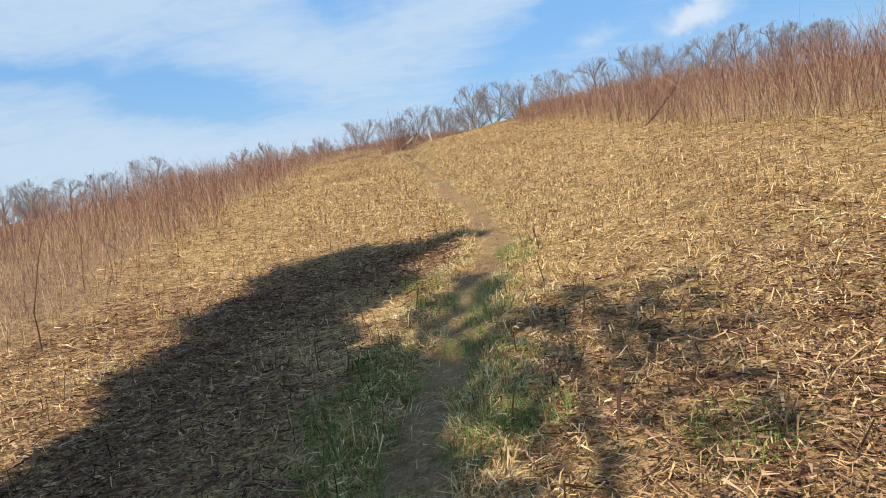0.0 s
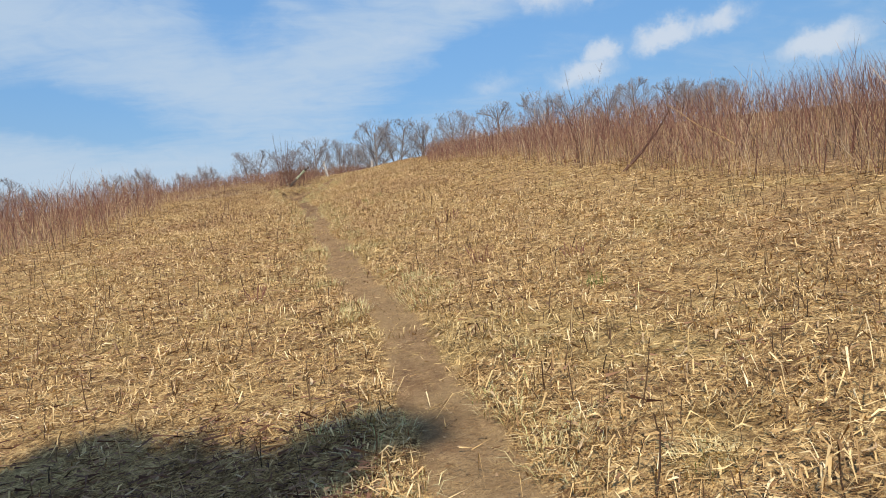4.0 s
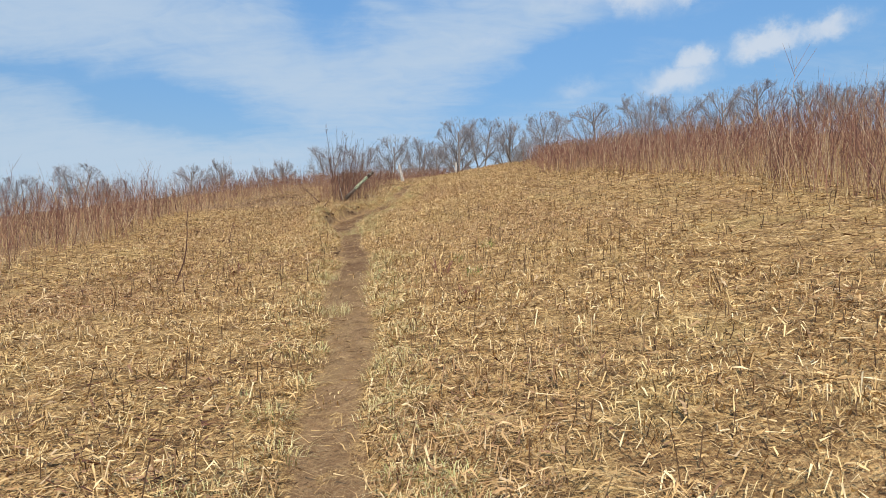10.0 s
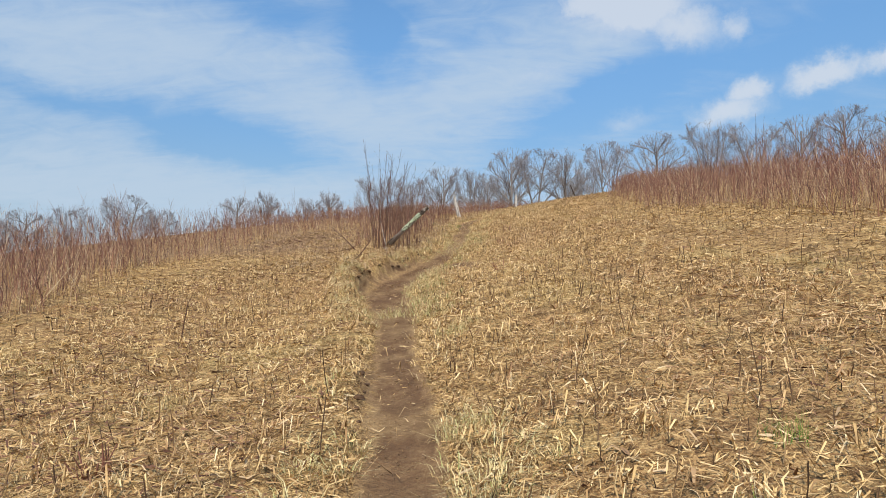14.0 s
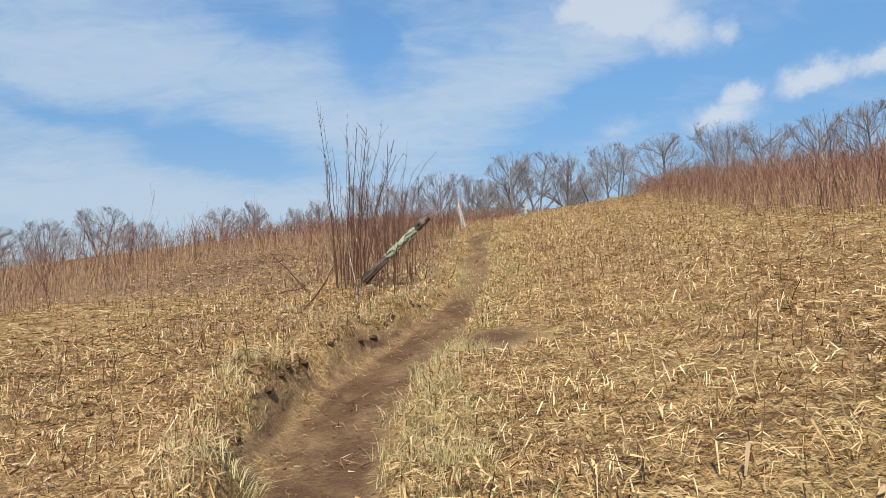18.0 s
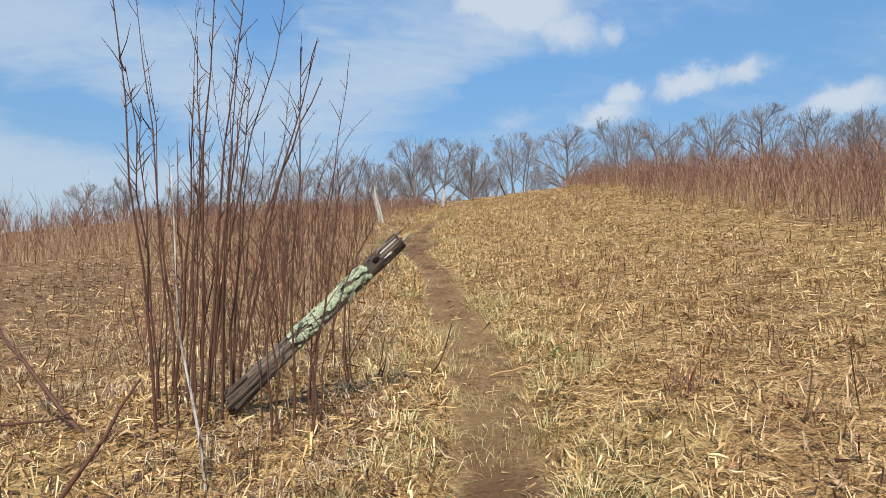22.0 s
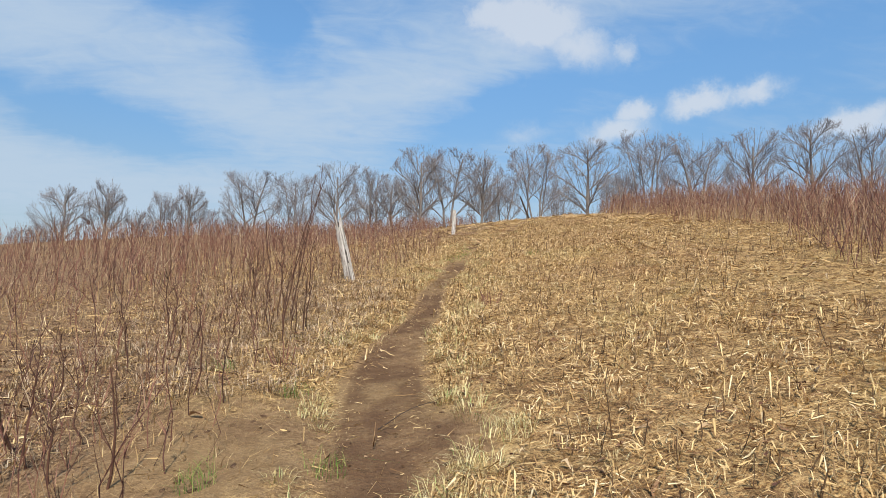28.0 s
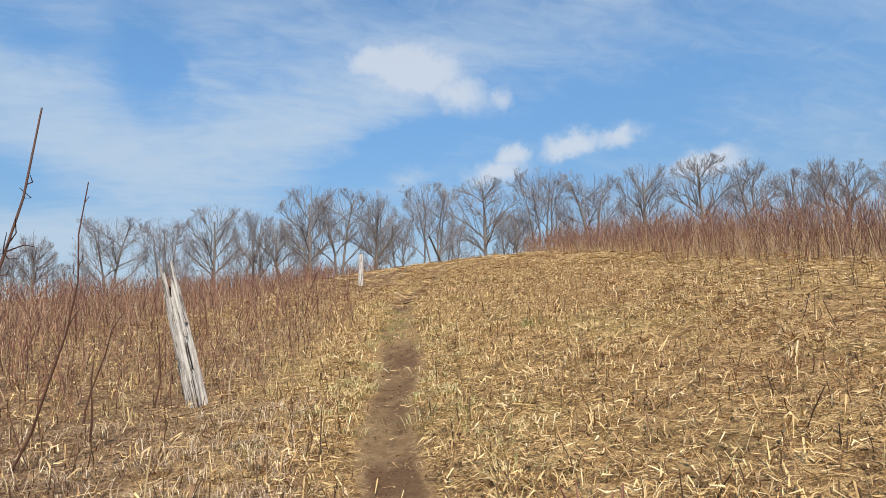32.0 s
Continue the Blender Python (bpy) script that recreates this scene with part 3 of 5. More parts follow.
def scraps(x, y, length, width, lift, sliver=False):
    """Short twisted bits of leaf and stalk, tumbled over one another."""
    n = len(x)
    ang = 0.9 * wave(x, y, 0.9, 21) + rng.normal(0, 0.95, n)
    tip = rng.normal(0, 0.22, n)
    d = np.stack([np.cos(ang) * np.cos(tip), np.sin(ang) * np.cos(tip), np.sin(tip)], -1)
    flat = np.stack([-np.sin(ang), np.cos(ang), 0 * ang], -1)
    up = np.cross(d, flat)
    L = (length * rng.gamma(4.0, 0.25, n))[:, None]
    w = (width * rng.uniform(0.35, 1.5, n))[:, None]
    c = np.stack([x, y, land(x, y) + 0.006 + lift * heap_up(x, y) * rng.random(n) ** 1.3], -1)
    r1 = rng.normal(0, 0.7, n)
    r2 = r1 + rng.normal(0, 0.8, n)
    s1 = flat * np.cos(r1)[:, None] + up * np.sin(r1)[:, None]
    s2 = flat * np.cos(r2)[:, None] + up * np.sin(r2)[:, None]
    if sliver:
        V = np.stack([c - d * L / 2 - s1 * w, c - d * L / 2 + s1 * w, c + d * L / 2], 1)
        return V.reshape(-1, 3), np.arange(3 * n).reshape(n, 3)
    V = np.stack([c - d * L / 2 - s1 * w, c - d * L / 2 + s1 * w, c + d * L / 2 + s2 * w * 0.6, c + d * L / 2 - s2 * w * 0.6], 1)
    return V.reshape(-1, 3), np.arange(4 * n).reshape(n, 4)


def blades(x, y, height, width, lean=0.35, k=3):
    """Upright curved grass blades."""
    n = len(x)
    h = height * rng.uniform(0.5, 1.3, n)
    ang = rng.uniform(0, 2 * np.pi, n)
    out = h * np.abs(rng.normal(0, lean, n))
    t = np.linspace(0, 1, k)
    px = x[:, None] + np.cos(ang)[:, None] * out[:, None] * t**2
    py = y[:, None] + np.sin(ang)[:, None] * out[:, None] * t**2
    pz = land(x, y)[:, None] - 0.01 + h[:, None] * (t - 0.25 * (out / h)[:, None] * t**2)
    a2 = ang + np.pi / 2 + rng.normal(0, 0.5, n)
    side = np.stack([np.cos(a2), np.sin(a2), 0 * a2], -1)
    W = (width * rng.uniform(0.6, 1.3, n))[:, None] * np.linspace(1, 0.2, k)
    return ribbons(np.stack([px, py, pz], -1), W, side)


def tussocks(x, y, each, height, spread, width):
    """Many small tufts whose blades arch outwards from their middles."""
    n = len(x) * each
    k = np.repeat(np.arange(len(x)), each)
    size = rng.uniform(0.6, 1.35, len(x))[k]
    a, q = rng.uniform(0, 2 * np.pi, n), np.sqrt(rng.random(n))
    px, py = x[k] + q * spread * size * np.cos(a), y[k] + q * spread * size * np.sin(a)
    h = height * size * rng.uniform(0.45, 1.25, n)
    out = h * (0.35 + 1.3 * q * rng.uniform(0.5, 1.3, n))
    a2 = a + rng.normal(0, 0.5, n)
    t = np.array([0, 0.55, 1.0])
    P = np.stack([px[:, None] + np.cos(a2)[:, None] * out[:, None] * t**1.6, py[:, None] + np.sin(a2)[:, None] * out[:, None] * t**1.6,
                  land(px, py)[:, None] - 0.01 + h[:, None] * np.array([0, 0.72, 0.80])], -1)
    side = np.stack([-np.sin(a2), np.cos(a2), 0 * a2], -1)
    return ribbons(P, (width * rng.uniform(0.6, 1.4, n))[:, None] * np.array([[1.0, 0.85, 0.2]]), side)


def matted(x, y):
    """The brown thatched ground below the first stretch of the path, kept dark where the cedar shadow falls."""
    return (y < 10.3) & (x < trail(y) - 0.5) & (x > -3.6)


def off_trail(x, y, keep=0.08, pad=0.0):
    s = soil_cover(x, y)
    return (s < 0.35 - pad) | (rng.random(len(x)) < keep)


def make_litter():
    sets, bits = [], []
    # near the walk, then the wider field; bent stalks over a mat of short curled scraps
    for n, half, size, width, lift, k in ((46000, 3.8, 0.095, 0.0026, 0.080, 3), (6000, 3.8, 0.24, 0.0019, 0.060, 3), (4000, 8.5, 0.28, 0.0030, 0.07, 3),
                                          (330000, 3.8, 0.068, 0.0036, 0.085, 0), (190000, 8.5, 0.105, 0.0066, 0.090, 0)):
        y = rng.uniform(0.5, 62, n)
        x = half * rng.choice([-1, 1], n) * rng.random(n) ** (1.35 if half < 5 else 1.0)
        x = x + trail(y) * (half < 5)
        ok = off_trail(x, y, 0.05) & (x < edge_right(y) + 0.8) & (x > edge_left(y) - 0.8)
        ok &= ~matted(x, y) | (rng.random(n) < 0.35)
        ok &= (x > trail(y) - 0.6) | (y < 33.6) | (rng.random(n) < 0.42)
        if half > 5:
            ok &= np.abs(x - trail(y)) > 3.0
        if k:
            sets.append(straw(x[ok], y[ok], size, width, lift, 0.95, 3, 0.28))
        else:
            bits.append(scraps(x[ok], y[ok], size, width, lift, True))
    x, y = scatter(9000, -4.5, 9, 54, 84)
    ok = (x < edge_right(y) + 0.6) & (x > edge_left(y) - 0.6)
    sets.append(straw(x[ok], y[ok], 0.45, 0.011, 0.07))
    tagged(link_mesh("straw_litter", *joined(sets), M_STRAW), "matted pale dry straw lying over the mown hillside", "straw", kind="stuff")
    tagged(link_mesh("chopped_straw", *joined(bits), M_STRAW), "chopped short straw slivers matted over the mown hillside", "straw", kind="stuff")
    # broad shredded leaves and stalk pieces
    x, y = scatter(9000, -6.5, 6.5, 0.5, 60)
    ok = off_trail(x, y, 0.03) & (x < edge_right(y)) & (x > edge_left(y)) & (wave(x, y, 0.5, 31) > -0.35)
    tagged(link_mesh("shredded_leaves", *straw(x[ok], y[ok], 0.08, 0.009, 0.06, 2.0), M_LEAF), "shredded brown and tan leaf scraps among the straw", "leaf litter", kind="stuff")
    # broken curled leaf pieces, the thick of the mat, closest beside the walk
    def beside(n, reach, power):
        y = rng.uniform(1.5, 60, n)
        x = trail(y) + reach * rng.choice([-1, 1], n) * rng.random(n) ** power
        ok = off_trail(x, y, 0.02) & (x < edge_right(y) + 0.5) & (x > edge_left(y) - 0.5) & ((x > trail(y) - 0.9) | (y < 34) | (rng.random(n) < 0.35))
        ok &= ~matted(x, y) | (rng.random(n) < 0.25)
        return x[ok], y[ok]

    tagged(link_mesh("broken_leaves", *straw(*beside(88000, 4.2, 1.2), 0.075, 0.0050, 0.085, 1.3, 3, 0.34), M_CHAFF), "broken curled pieces of pale dry grass leaf matted together", "straw", kind="stuff")
    tagged(link_mesh("grass_mat", *tussocks(*beside(3600, 3.6, 1.2), 24, 0.062, 0.14, 0.0034), M_CHAFF), "tousled mat of dead grass blades bent every way", "grass", kind="stuff")
    # faded fine grass on the brushy side of the upper path
    y = rng.uniform(31.5, 48, 1500)
    x = trail(y) - 0.55 - 2.8 * rng.random(len(y)) ** 1.4
    ok = soil_cover(x, y) < 0.45
    tagged(link_mesh("faded_grass", *tussocks(x[ok], y[ok], 24, 0.085, 0.13, 0.0022), M_FADED), "faded pinkish-tan fine grass matted between the stems", "grass", kind="stuff")
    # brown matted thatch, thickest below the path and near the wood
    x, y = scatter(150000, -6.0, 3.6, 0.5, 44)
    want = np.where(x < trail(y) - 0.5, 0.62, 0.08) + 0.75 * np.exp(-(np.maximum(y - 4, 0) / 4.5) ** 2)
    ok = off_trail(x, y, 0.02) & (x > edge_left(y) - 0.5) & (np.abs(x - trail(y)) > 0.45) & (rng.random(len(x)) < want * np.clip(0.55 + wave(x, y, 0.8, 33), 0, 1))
    # extra thatch where tree shadows fall, its dark red-brown colour deepening the shade
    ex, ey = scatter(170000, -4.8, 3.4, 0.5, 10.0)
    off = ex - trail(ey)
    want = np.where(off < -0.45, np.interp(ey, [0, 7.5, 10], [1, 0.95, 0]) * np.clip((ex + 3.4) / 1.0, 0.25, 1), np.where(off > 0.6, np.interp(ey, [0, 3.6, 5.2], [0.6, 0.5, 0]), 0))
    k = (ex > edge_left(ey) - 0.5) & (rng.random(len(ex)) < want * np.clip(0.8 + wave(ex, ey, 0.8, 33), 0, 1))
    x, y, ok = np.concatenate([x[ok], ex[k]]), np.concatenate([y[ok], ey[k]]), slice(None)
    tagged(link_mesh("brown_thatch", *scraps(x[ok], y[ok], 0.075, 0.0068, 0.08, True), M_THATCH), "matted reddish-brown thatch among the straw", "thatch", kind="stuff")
    # stubs left by the mower
    x, y = scatter(24000, -7.0, 7.0, 0.5, 64)
    ok = (soil_cover(x, y) < 0.2) & (x < edge_right(y)) & (x > edge_left(y)) & (wave(x, y, 0.7, 41) > -0.45)
    x, y = x[ok], y[ok]
    h = rng.gamma(2.2, 0.032, len(x)) + 0.03
    tip = np.stack([x + rng.normal(0, 0.2, len(x)) * h, y + rng.normal(0, 0.2, len(x)) * h, land(x, y) + h], -1)
    foot = np.stack([x, y, land(x, y) - 0.02], -1)
    P = np.stack([foot, (foot + tip) / 2 + rng.normal(0, 0.006, foot.shape), tip], 1)
    r = rng.uniform(0.0022, 0.0055, len(x))
    tagged(link_mesh("stubble", *tubes(P, r[:, None] * np.array([1, 0.9, 0.75])), M_STUB), "short brown cut stubs standing in the mown straw", "stubble", kind="stuff")
    # pale soft grass that lines the path, in tussocks
    y = rng.uniform(0.5, 60, 1150)
    s = np.where(rng.random(len(y)) < 0.45, -1, 1)
    x = trail(y) + s * (trail_half(y) + 0.02 + np.abs(rng.normal(0.0, 0.26, len(y))))
    ok = (wave(x, y, 0.9, 51) > -0.25) & (soil_cover(x, y) < 0.75)
    tagged(link_mesh("path_edge_grass", *tussocks(x[ok], y[ok], 40, 0.082, 0.11, 0.0021), M_PALE), "bleached soft grass tussocks along both edges of the footpath", "grass", kind="stuff")
    # thin dry grass regrowing through the litter
    x, y = scatter(1000, -4.2, 4.2, 0.5, 60)
    x = x + trail(y)
    ok = (soil_cover(x, y) < 0.2) & (x < edge_right(y)) & (x > edge_left(y)) & (wave(x, y, 0.8, 53) > -0.2)
    tagged(link_mesh("regrowth_grass", *tussocks(x[ok], y[ok], 18, 0.085, 0.08, 0.0015), M_DRYGRASS), "thin dry grass standing through the straw", "grass", kind="stuff")
    # bits on the tread
    y = rng.uniform(0.5, 60, 9000)
    x = trail(y) + rng.choice([-1, 1], len(y)) * (0.12 + 0.22 * rng.random(len(y)) ** 0.6)
    tagged(link_mesh("path_straw", *straw(x, y, 0.042, 0.0017, 0.010, 2.0), M_STRAW), "loose straw bits on the trodden earth", "straw", kind="stuff")


make_litter()

# ---- brush ----


def stems(x, y, height, thick, twigs=6, droop=0.15):
    """Upright red-brown stems with rising side twigs."""
    n = len(x)
    h = height * (0.40 + 0.72 * rng.random(n)) * np.where(rng.random(n) < 0.05, 1.3, 1.0) * (1 + 0.22 * wave(x, y, 1.3, 63))
    foot = np.stack([x, y, land(x, y) - 0.03], -1)
    lean = rng.normal(0, 0.62 * droop, (n, 2)) * np.where(rng.random(n) < 0.10, 3.5, 1.0)[:, None]
    curl = rng.normal(0, 0.07, (n, 2))
    t = np.linspace(0, 1, 4)
    P = np.empty((n, 4, 3))
    for i in (0, 1):
        P[:, :, i] = foot[:, None, i] + h[:, None] * (lean[:, None, i] * t + curl[:, None, i] * np.sin(t * 4 + i))
    P[:, :, 2] = foot[:, None, 2] + h[:, None] * t * (1 - 0.5 * np.minimum(np.abs(lean).sum(1), 0.8))[:, None]
    r = thick * rng.uniform(0.55, 1.4, n)
    sets = [tubes(P, r[:, None] * np.array([1, 0.85, 0.6, 0.3]))]
    if twigs:
        m = n * twigs
        k = np.repeat(np.arange(n), twigs)
        f = 0.30 + 0.67 * rng.random(m) ** 0.7
        seg = np.minimum((f * 3).astype(int), 2)
        u = (f * 3 - seg)[:, None]
        a = P[k, seg] * (1 - u) + P[k, seg + 1] * u
        ang = rng.uniform(0, 2 * np.pi, m)
        L = h[k] * rng.uniform(0.08, 0.30, m)
        spread = rng.uniform(0.25, 0.9, m)
        d = np.stack([np.cos(ang) * spread, np.sin(ang) * spread, np.ones(m)], -1)
        d /= np.linalg.norm(d, axis=1, keepdims=True)
        end = a + d * L[:, None] + np.stack([np.zeros(m), np.zeros(m), 0.15 * L], -1)
        side = np.cross(d, rng.normal(0, 1, (m, 3)))
        side /= np.linalg.norm(side, axis=1, keepdims=True)
        sets.append(ribbons(np.stack([a, end], 1), (r[k] * 0.55)[:, None] * np.array([1, 0.4]), side))
    return sets


def thicket(name, pts, height, thick, twigs, label, reed=0.5, reed_h=0.75, flop=0.5):
    x, y = pts
    sets = stems(x, y, height, thick, twigs)
    tagged(link_mesh(name, *joined(sets), M_STEM), label, "brush", kind="stuff")
    if reed:
        n = int(len(x) * reed * 3)
        k = rng.integers(0, len(x), n)
        bx, by = x[k] + rng.normal(0, 0.2, n), y[k] + rng.normal(0, 0.2, n)
        v, f = blades(bx, by, reed_h * rng.uniform(0.4, 1.25, n), 0.0030, flop)
        tagged(link_mesh("dead_grass_stalks", v, f, M_REED), "tan dead grass stalks standing between the stems", "dry grass", kind="stuff")


def belt(n, inner, depth, y0, y1, side, power=1.6):
    """Places in a belt behind a wavy edge, thinning with depth."""
    y = rng.uniform(y0, y1, n)
    x = inner(y) + side * depth * rng.random(n) ** power
    ok = wave(x, y, 0.8, 61) > -0.75
    return x[ok], y[ok]


thicket("brush", belt(7800, edge_right, 12, 2, 34, 1, 1.4), 1.28, 0.0048, 6, "dense red-brown leafless brush beside the mown field", 0.9, 0.45, 0.6)
thicket("brush", belt(2200, edge_left, 8, 13, 34, -1, 1.2), 1.22, 0.0048, 8, "sparse red-brown brush along the lower side of the field", 0.9, 0.4)
thicket("brush", belt(800, edge_left, 5, 32, 47, -1, 1.2), 0.55, 0.0046, 7, "low red-brown brush along the lower side of the field", 0.9, 0.35)
thicket("brush", belt(9500, edge_right, 12, 34, 72, 1, 1.35), 0.97, 0.0052, 6, "dense red-brown leafless brush beside the mown field", 0.6, 0.4)
thicket("brush", belt(1700, edge_right, 30, 60, 105, 1, 1.0), 0.9, 0.010, 5, "red-brown brush thinning out on the hilltop", 0.3)
thicket("brush", belt(2600, edge_left, 12, 12, 47, -1, 1.2), 1.05, 0.0050, 7, "sparse red-brown brush along the lower side of the field", 0.9, 0.42)
thicket("brush", belt(700, edge_left, 6, 3, 13, -1, 0.9), 0.85, 0.0036, 8, "thin leafless brush on the lower slope", 1.4, 0.38)
thicket("brush", belt(4600, edge_left, 10, 47, 76, -1, 1.3), 0.72, 0.0054, 7, "dense red-brown brush beside the footpath", 0.5, 0.26, 0.9)
thicket("brush", belt(1300, edge_left, 40, 64, 95, -1, 1.0), 0.62, 0.011, 6, "red-brown brush below the trees", 0.3)


def near_left(n, x0, x1, y0, y1):
    x, y = scatter(n, x0, x1, y0, y1)
    ok = x < trail(y) - 0.9 - 0.25 * np.sin(y * 1.3)
    return x[ok], y[ok]


thicket("brush", near_left(340, -3.5, -1.5, 34.8, 40.8), 0.86, 0.0038, 9, "red stems crowding the side of the footpath", 2.4, 0.24, 1.1)
thicket("brush", near_left(240, -5.6, -1.5, 40.6, 47.5), 0.72, 0.0040, 9, "scattered red stems in thin grass by the footpath", 7.0, 0.13, 1.3)
thicket("brush", near_left(850, -4.5, 1.8, 48.2, 58), 0.75, 0.0042, 8, "scattered red stems in thin grass by the footpath", 3.0, 0.18, 1.2)

# scrub under the far trees
sx, sy = scatter(1500, -95, 50, 97, 112)
tagged(link_mesh("scrub", *joined(stems(sx, sy, 2.8, 0.016, 9, 0.12)), M_SCRUB), "grey leafless scrub under the far trees", "scrub", kind="stuff")
# crumbs of earth on the bare ground
cy = rng.uniform(1, 60, 6500)
cx = trail(cy) + rng.normal(-0.05, 0.35, len(cy))
ok = soil_cover(cx, cy) > 0.4
tagged(link_mesh("soil_crumbs", *scraps(cx[ok], cy[ok], 0.014, 0.005, 0.004), M_CRUMB), "crumbs of brown earth on the trodden path", "soil", kind="stuff")

# ---- trees ----


def grow_tree(seed, height, spread, stemcount, upright, shoots=(12, 7, 3)):
    """Limb lines of a leafless tree whose leaders fan out of a short bole into a rounded crown of fine twigs: (points, radii) for trunk and limbs."""
    r = np.random.default_rng(seed)
    trunk, limbs = [], []
    half, low = 0.325 * spread * height, 0.12 * height
    heart, axes = np.array([0, 0, 0.58 * height]), np.array([half, half, 0.43 * height])
    t = np.linspace(0, 1, 5)[:, None]

    def arc(a, d0, b, rad, end):
        """A limb that leaves a along d0 and bends up to b."""
        c = a + d0 * np.linalg.norm(b - a) * 0.5
        p = a * (1 - t) ** 2 + 2 * c * t * (1 - t) + b * t**2
        p[1:-1] += r.normal(0, 0.012 * np.linalg.norm(b - a), (3, 3))
        return p, np.linspace(rad, rad * end, 5)

    def along(p, f):
        s = min(int(f * 4), 3)
        return p[s] + (p[s + 1] - p[s]) * (f * 4 - s), (p[s + 1] - p[s]) / (np.linalg.norm(p[s + 1] - p[s]) + 1e-9)

    def inside(a, d, length):
        for _ in range(4):
            if np.linalg.norm((a + d * length - heart) / axes) > 1.0:
                length *= 0.75
        return length

    def sprout(p, rad, depth):
        """Side shoots, each with shoots of its own."""
        count, size = shoots[depth], (0.25, 0.115, 0.065)[depth]
        for _ in range(count):
            f = r.uniform(0.12, 0.98)
            a, d = along(p, f)
            side = np.cross(d, r.normal(0, 1, 3))
            side /= np.linalg.norm(side) + 1e-6
            ang = r.uniform(0.35, 0.85)
            nd = d * math.cos(ang) + side * math.sin(ang) + np.array([0, 0, 0.22 * upright])
            nd /= np.linalg.norm(nd)
            length = inside(a, nd, height * size * r.uniform(0.6, 1.25) * (1.15 - 0.45 * f))
            b = a + nd * length + np.array([0, 0, 0.10 * length * upright])
            q, qr = arc(a, nd, b, max(rad * (1 - 0.6 * f) * 0.48, 0.0078), 0.5)
            limbs.append((q, qr))
            if depth < 2:
                sprout(q, qr[0], depth + 1)

    for i in range(stemcount):
        a = 2 * math.pi * i / stemcount + r.uniform(0, 1)
        out = np.array([math.cos(a), math.sin(a), 0]) * (stemcount > 1)
        foot = out * 0.05 * height * r.uniform(0.5, 1.2) + np.array([0, 0, -0.2])
        top = foot + out * half * 0.35 + np.array([r.normal(0, 0.015) * height, r.normal(0, 0.015) * height, height * r.uniform(0.80, 0.93)])
        rad = 0.020 * height / (1 + 0.28 * (stemcount - 1))
        p, pr = arc(foot, np.array([0, 0, 1.0]), top, rad, 0.3)
        trunk.append((p, pr))
        sprout(p[2:][[0, 0, 1, 1, 2]] if stemcount > 2 else p, rad * 0.5, 1)
        n = 10 if stemcount == 1 else (6 if stemcount == 2 else 4)
        for k in range(n):
            f = low / height + 0.18 + 0.62 * (k + r.random()) / n
            q, d = along(p, min(f, 0.97))
            b = a + 2.4 * k + r.uniform(-0.4, 0.4)
            rise = -0.30 + 1.30 * ((k + r.random()) / n) ** 0.8
            goal = heart + axes * np.array([math.cos(b) * math.sqrt(1 - (0.8 * rise) ** 2), math.sin(b) * math.sqrt(1 - (0.8 * rise) ** 2), 0.93 * rise]) * 0.92
            goal[:2] += q[:2] * 0.5
            m, mr = arc(q, np.array([math.cos(b) * 0.62, math.sin(b) * 0.62, 0.72]), goal, rad * (1 - 0.5 * f) * 0.55, 0.25)
            limbs.append((m, mr))
            sprout(m, mr[0], 0)
    return trunk, limbs


def make_tree(seed, height, spread, stemcount, upright, label, name="bare_tree", shoots=(12, 7, 3)):
    trunk, limbs = grow_tree(seed, height, spread, stemcount, upright, shoots)
    ob = empty(name, (0, 0, 0), label, "tree", "trees on the hilltop")
    pack = lambda lines: (np.array([p for p, _ in lines]), np.array([q for _, q in lines]))
    link_mesh("trunk", *tubes(*pack(trunk), sides=7), M_BARK, ob, True)
    thick = [l for l in limbs if l[1][0] > 0.03]
    thin = [l for l in limbs if l[1][0] <= 0.03]
    link_mesh("limb_frame", *tubes(*pack(thick), sides=4), M_BARK, ob, True)
    if thin:
        P, R = pack(thin)
        side = np.cross(P[:, -1] - P[:, 0], np.random.default_rng(seed).normal(0, 1, (len(P), 3)))
        side /= np.linalg.norm(side, axis=1, keepdims=True)
        link_mesh("crown", *ribbons(P[:, ::4], R[:, ::4] * 1.15, side), M_TWIG, ob)
    return ob


TREE_KINDS = [make_tree(101, 12.0, 0.95, 1, 1.0, "tall leafless tree with a rounded grey crown"),
              make_tree(102, 12.0, 0.75, 1, 1.3, "slender leafless tree with ascending limbs"),
              make_tree(103, 12.0, 1.15, 1, 0.8, "leafless tree with a wide fan-shaped crown"),
              make_tree(104, 12.0, 1.00, 4, 1.0, "leafless tree with several trunks and a dense round crown"),
              make_tree(107, 12.0, 0.70, 2, 1.2, "leafless tree with two upright grey trunks"),
              make_tree(106, 12.0, 1.05, 2, 0.9, "leafless grey tree with forked limbs")]
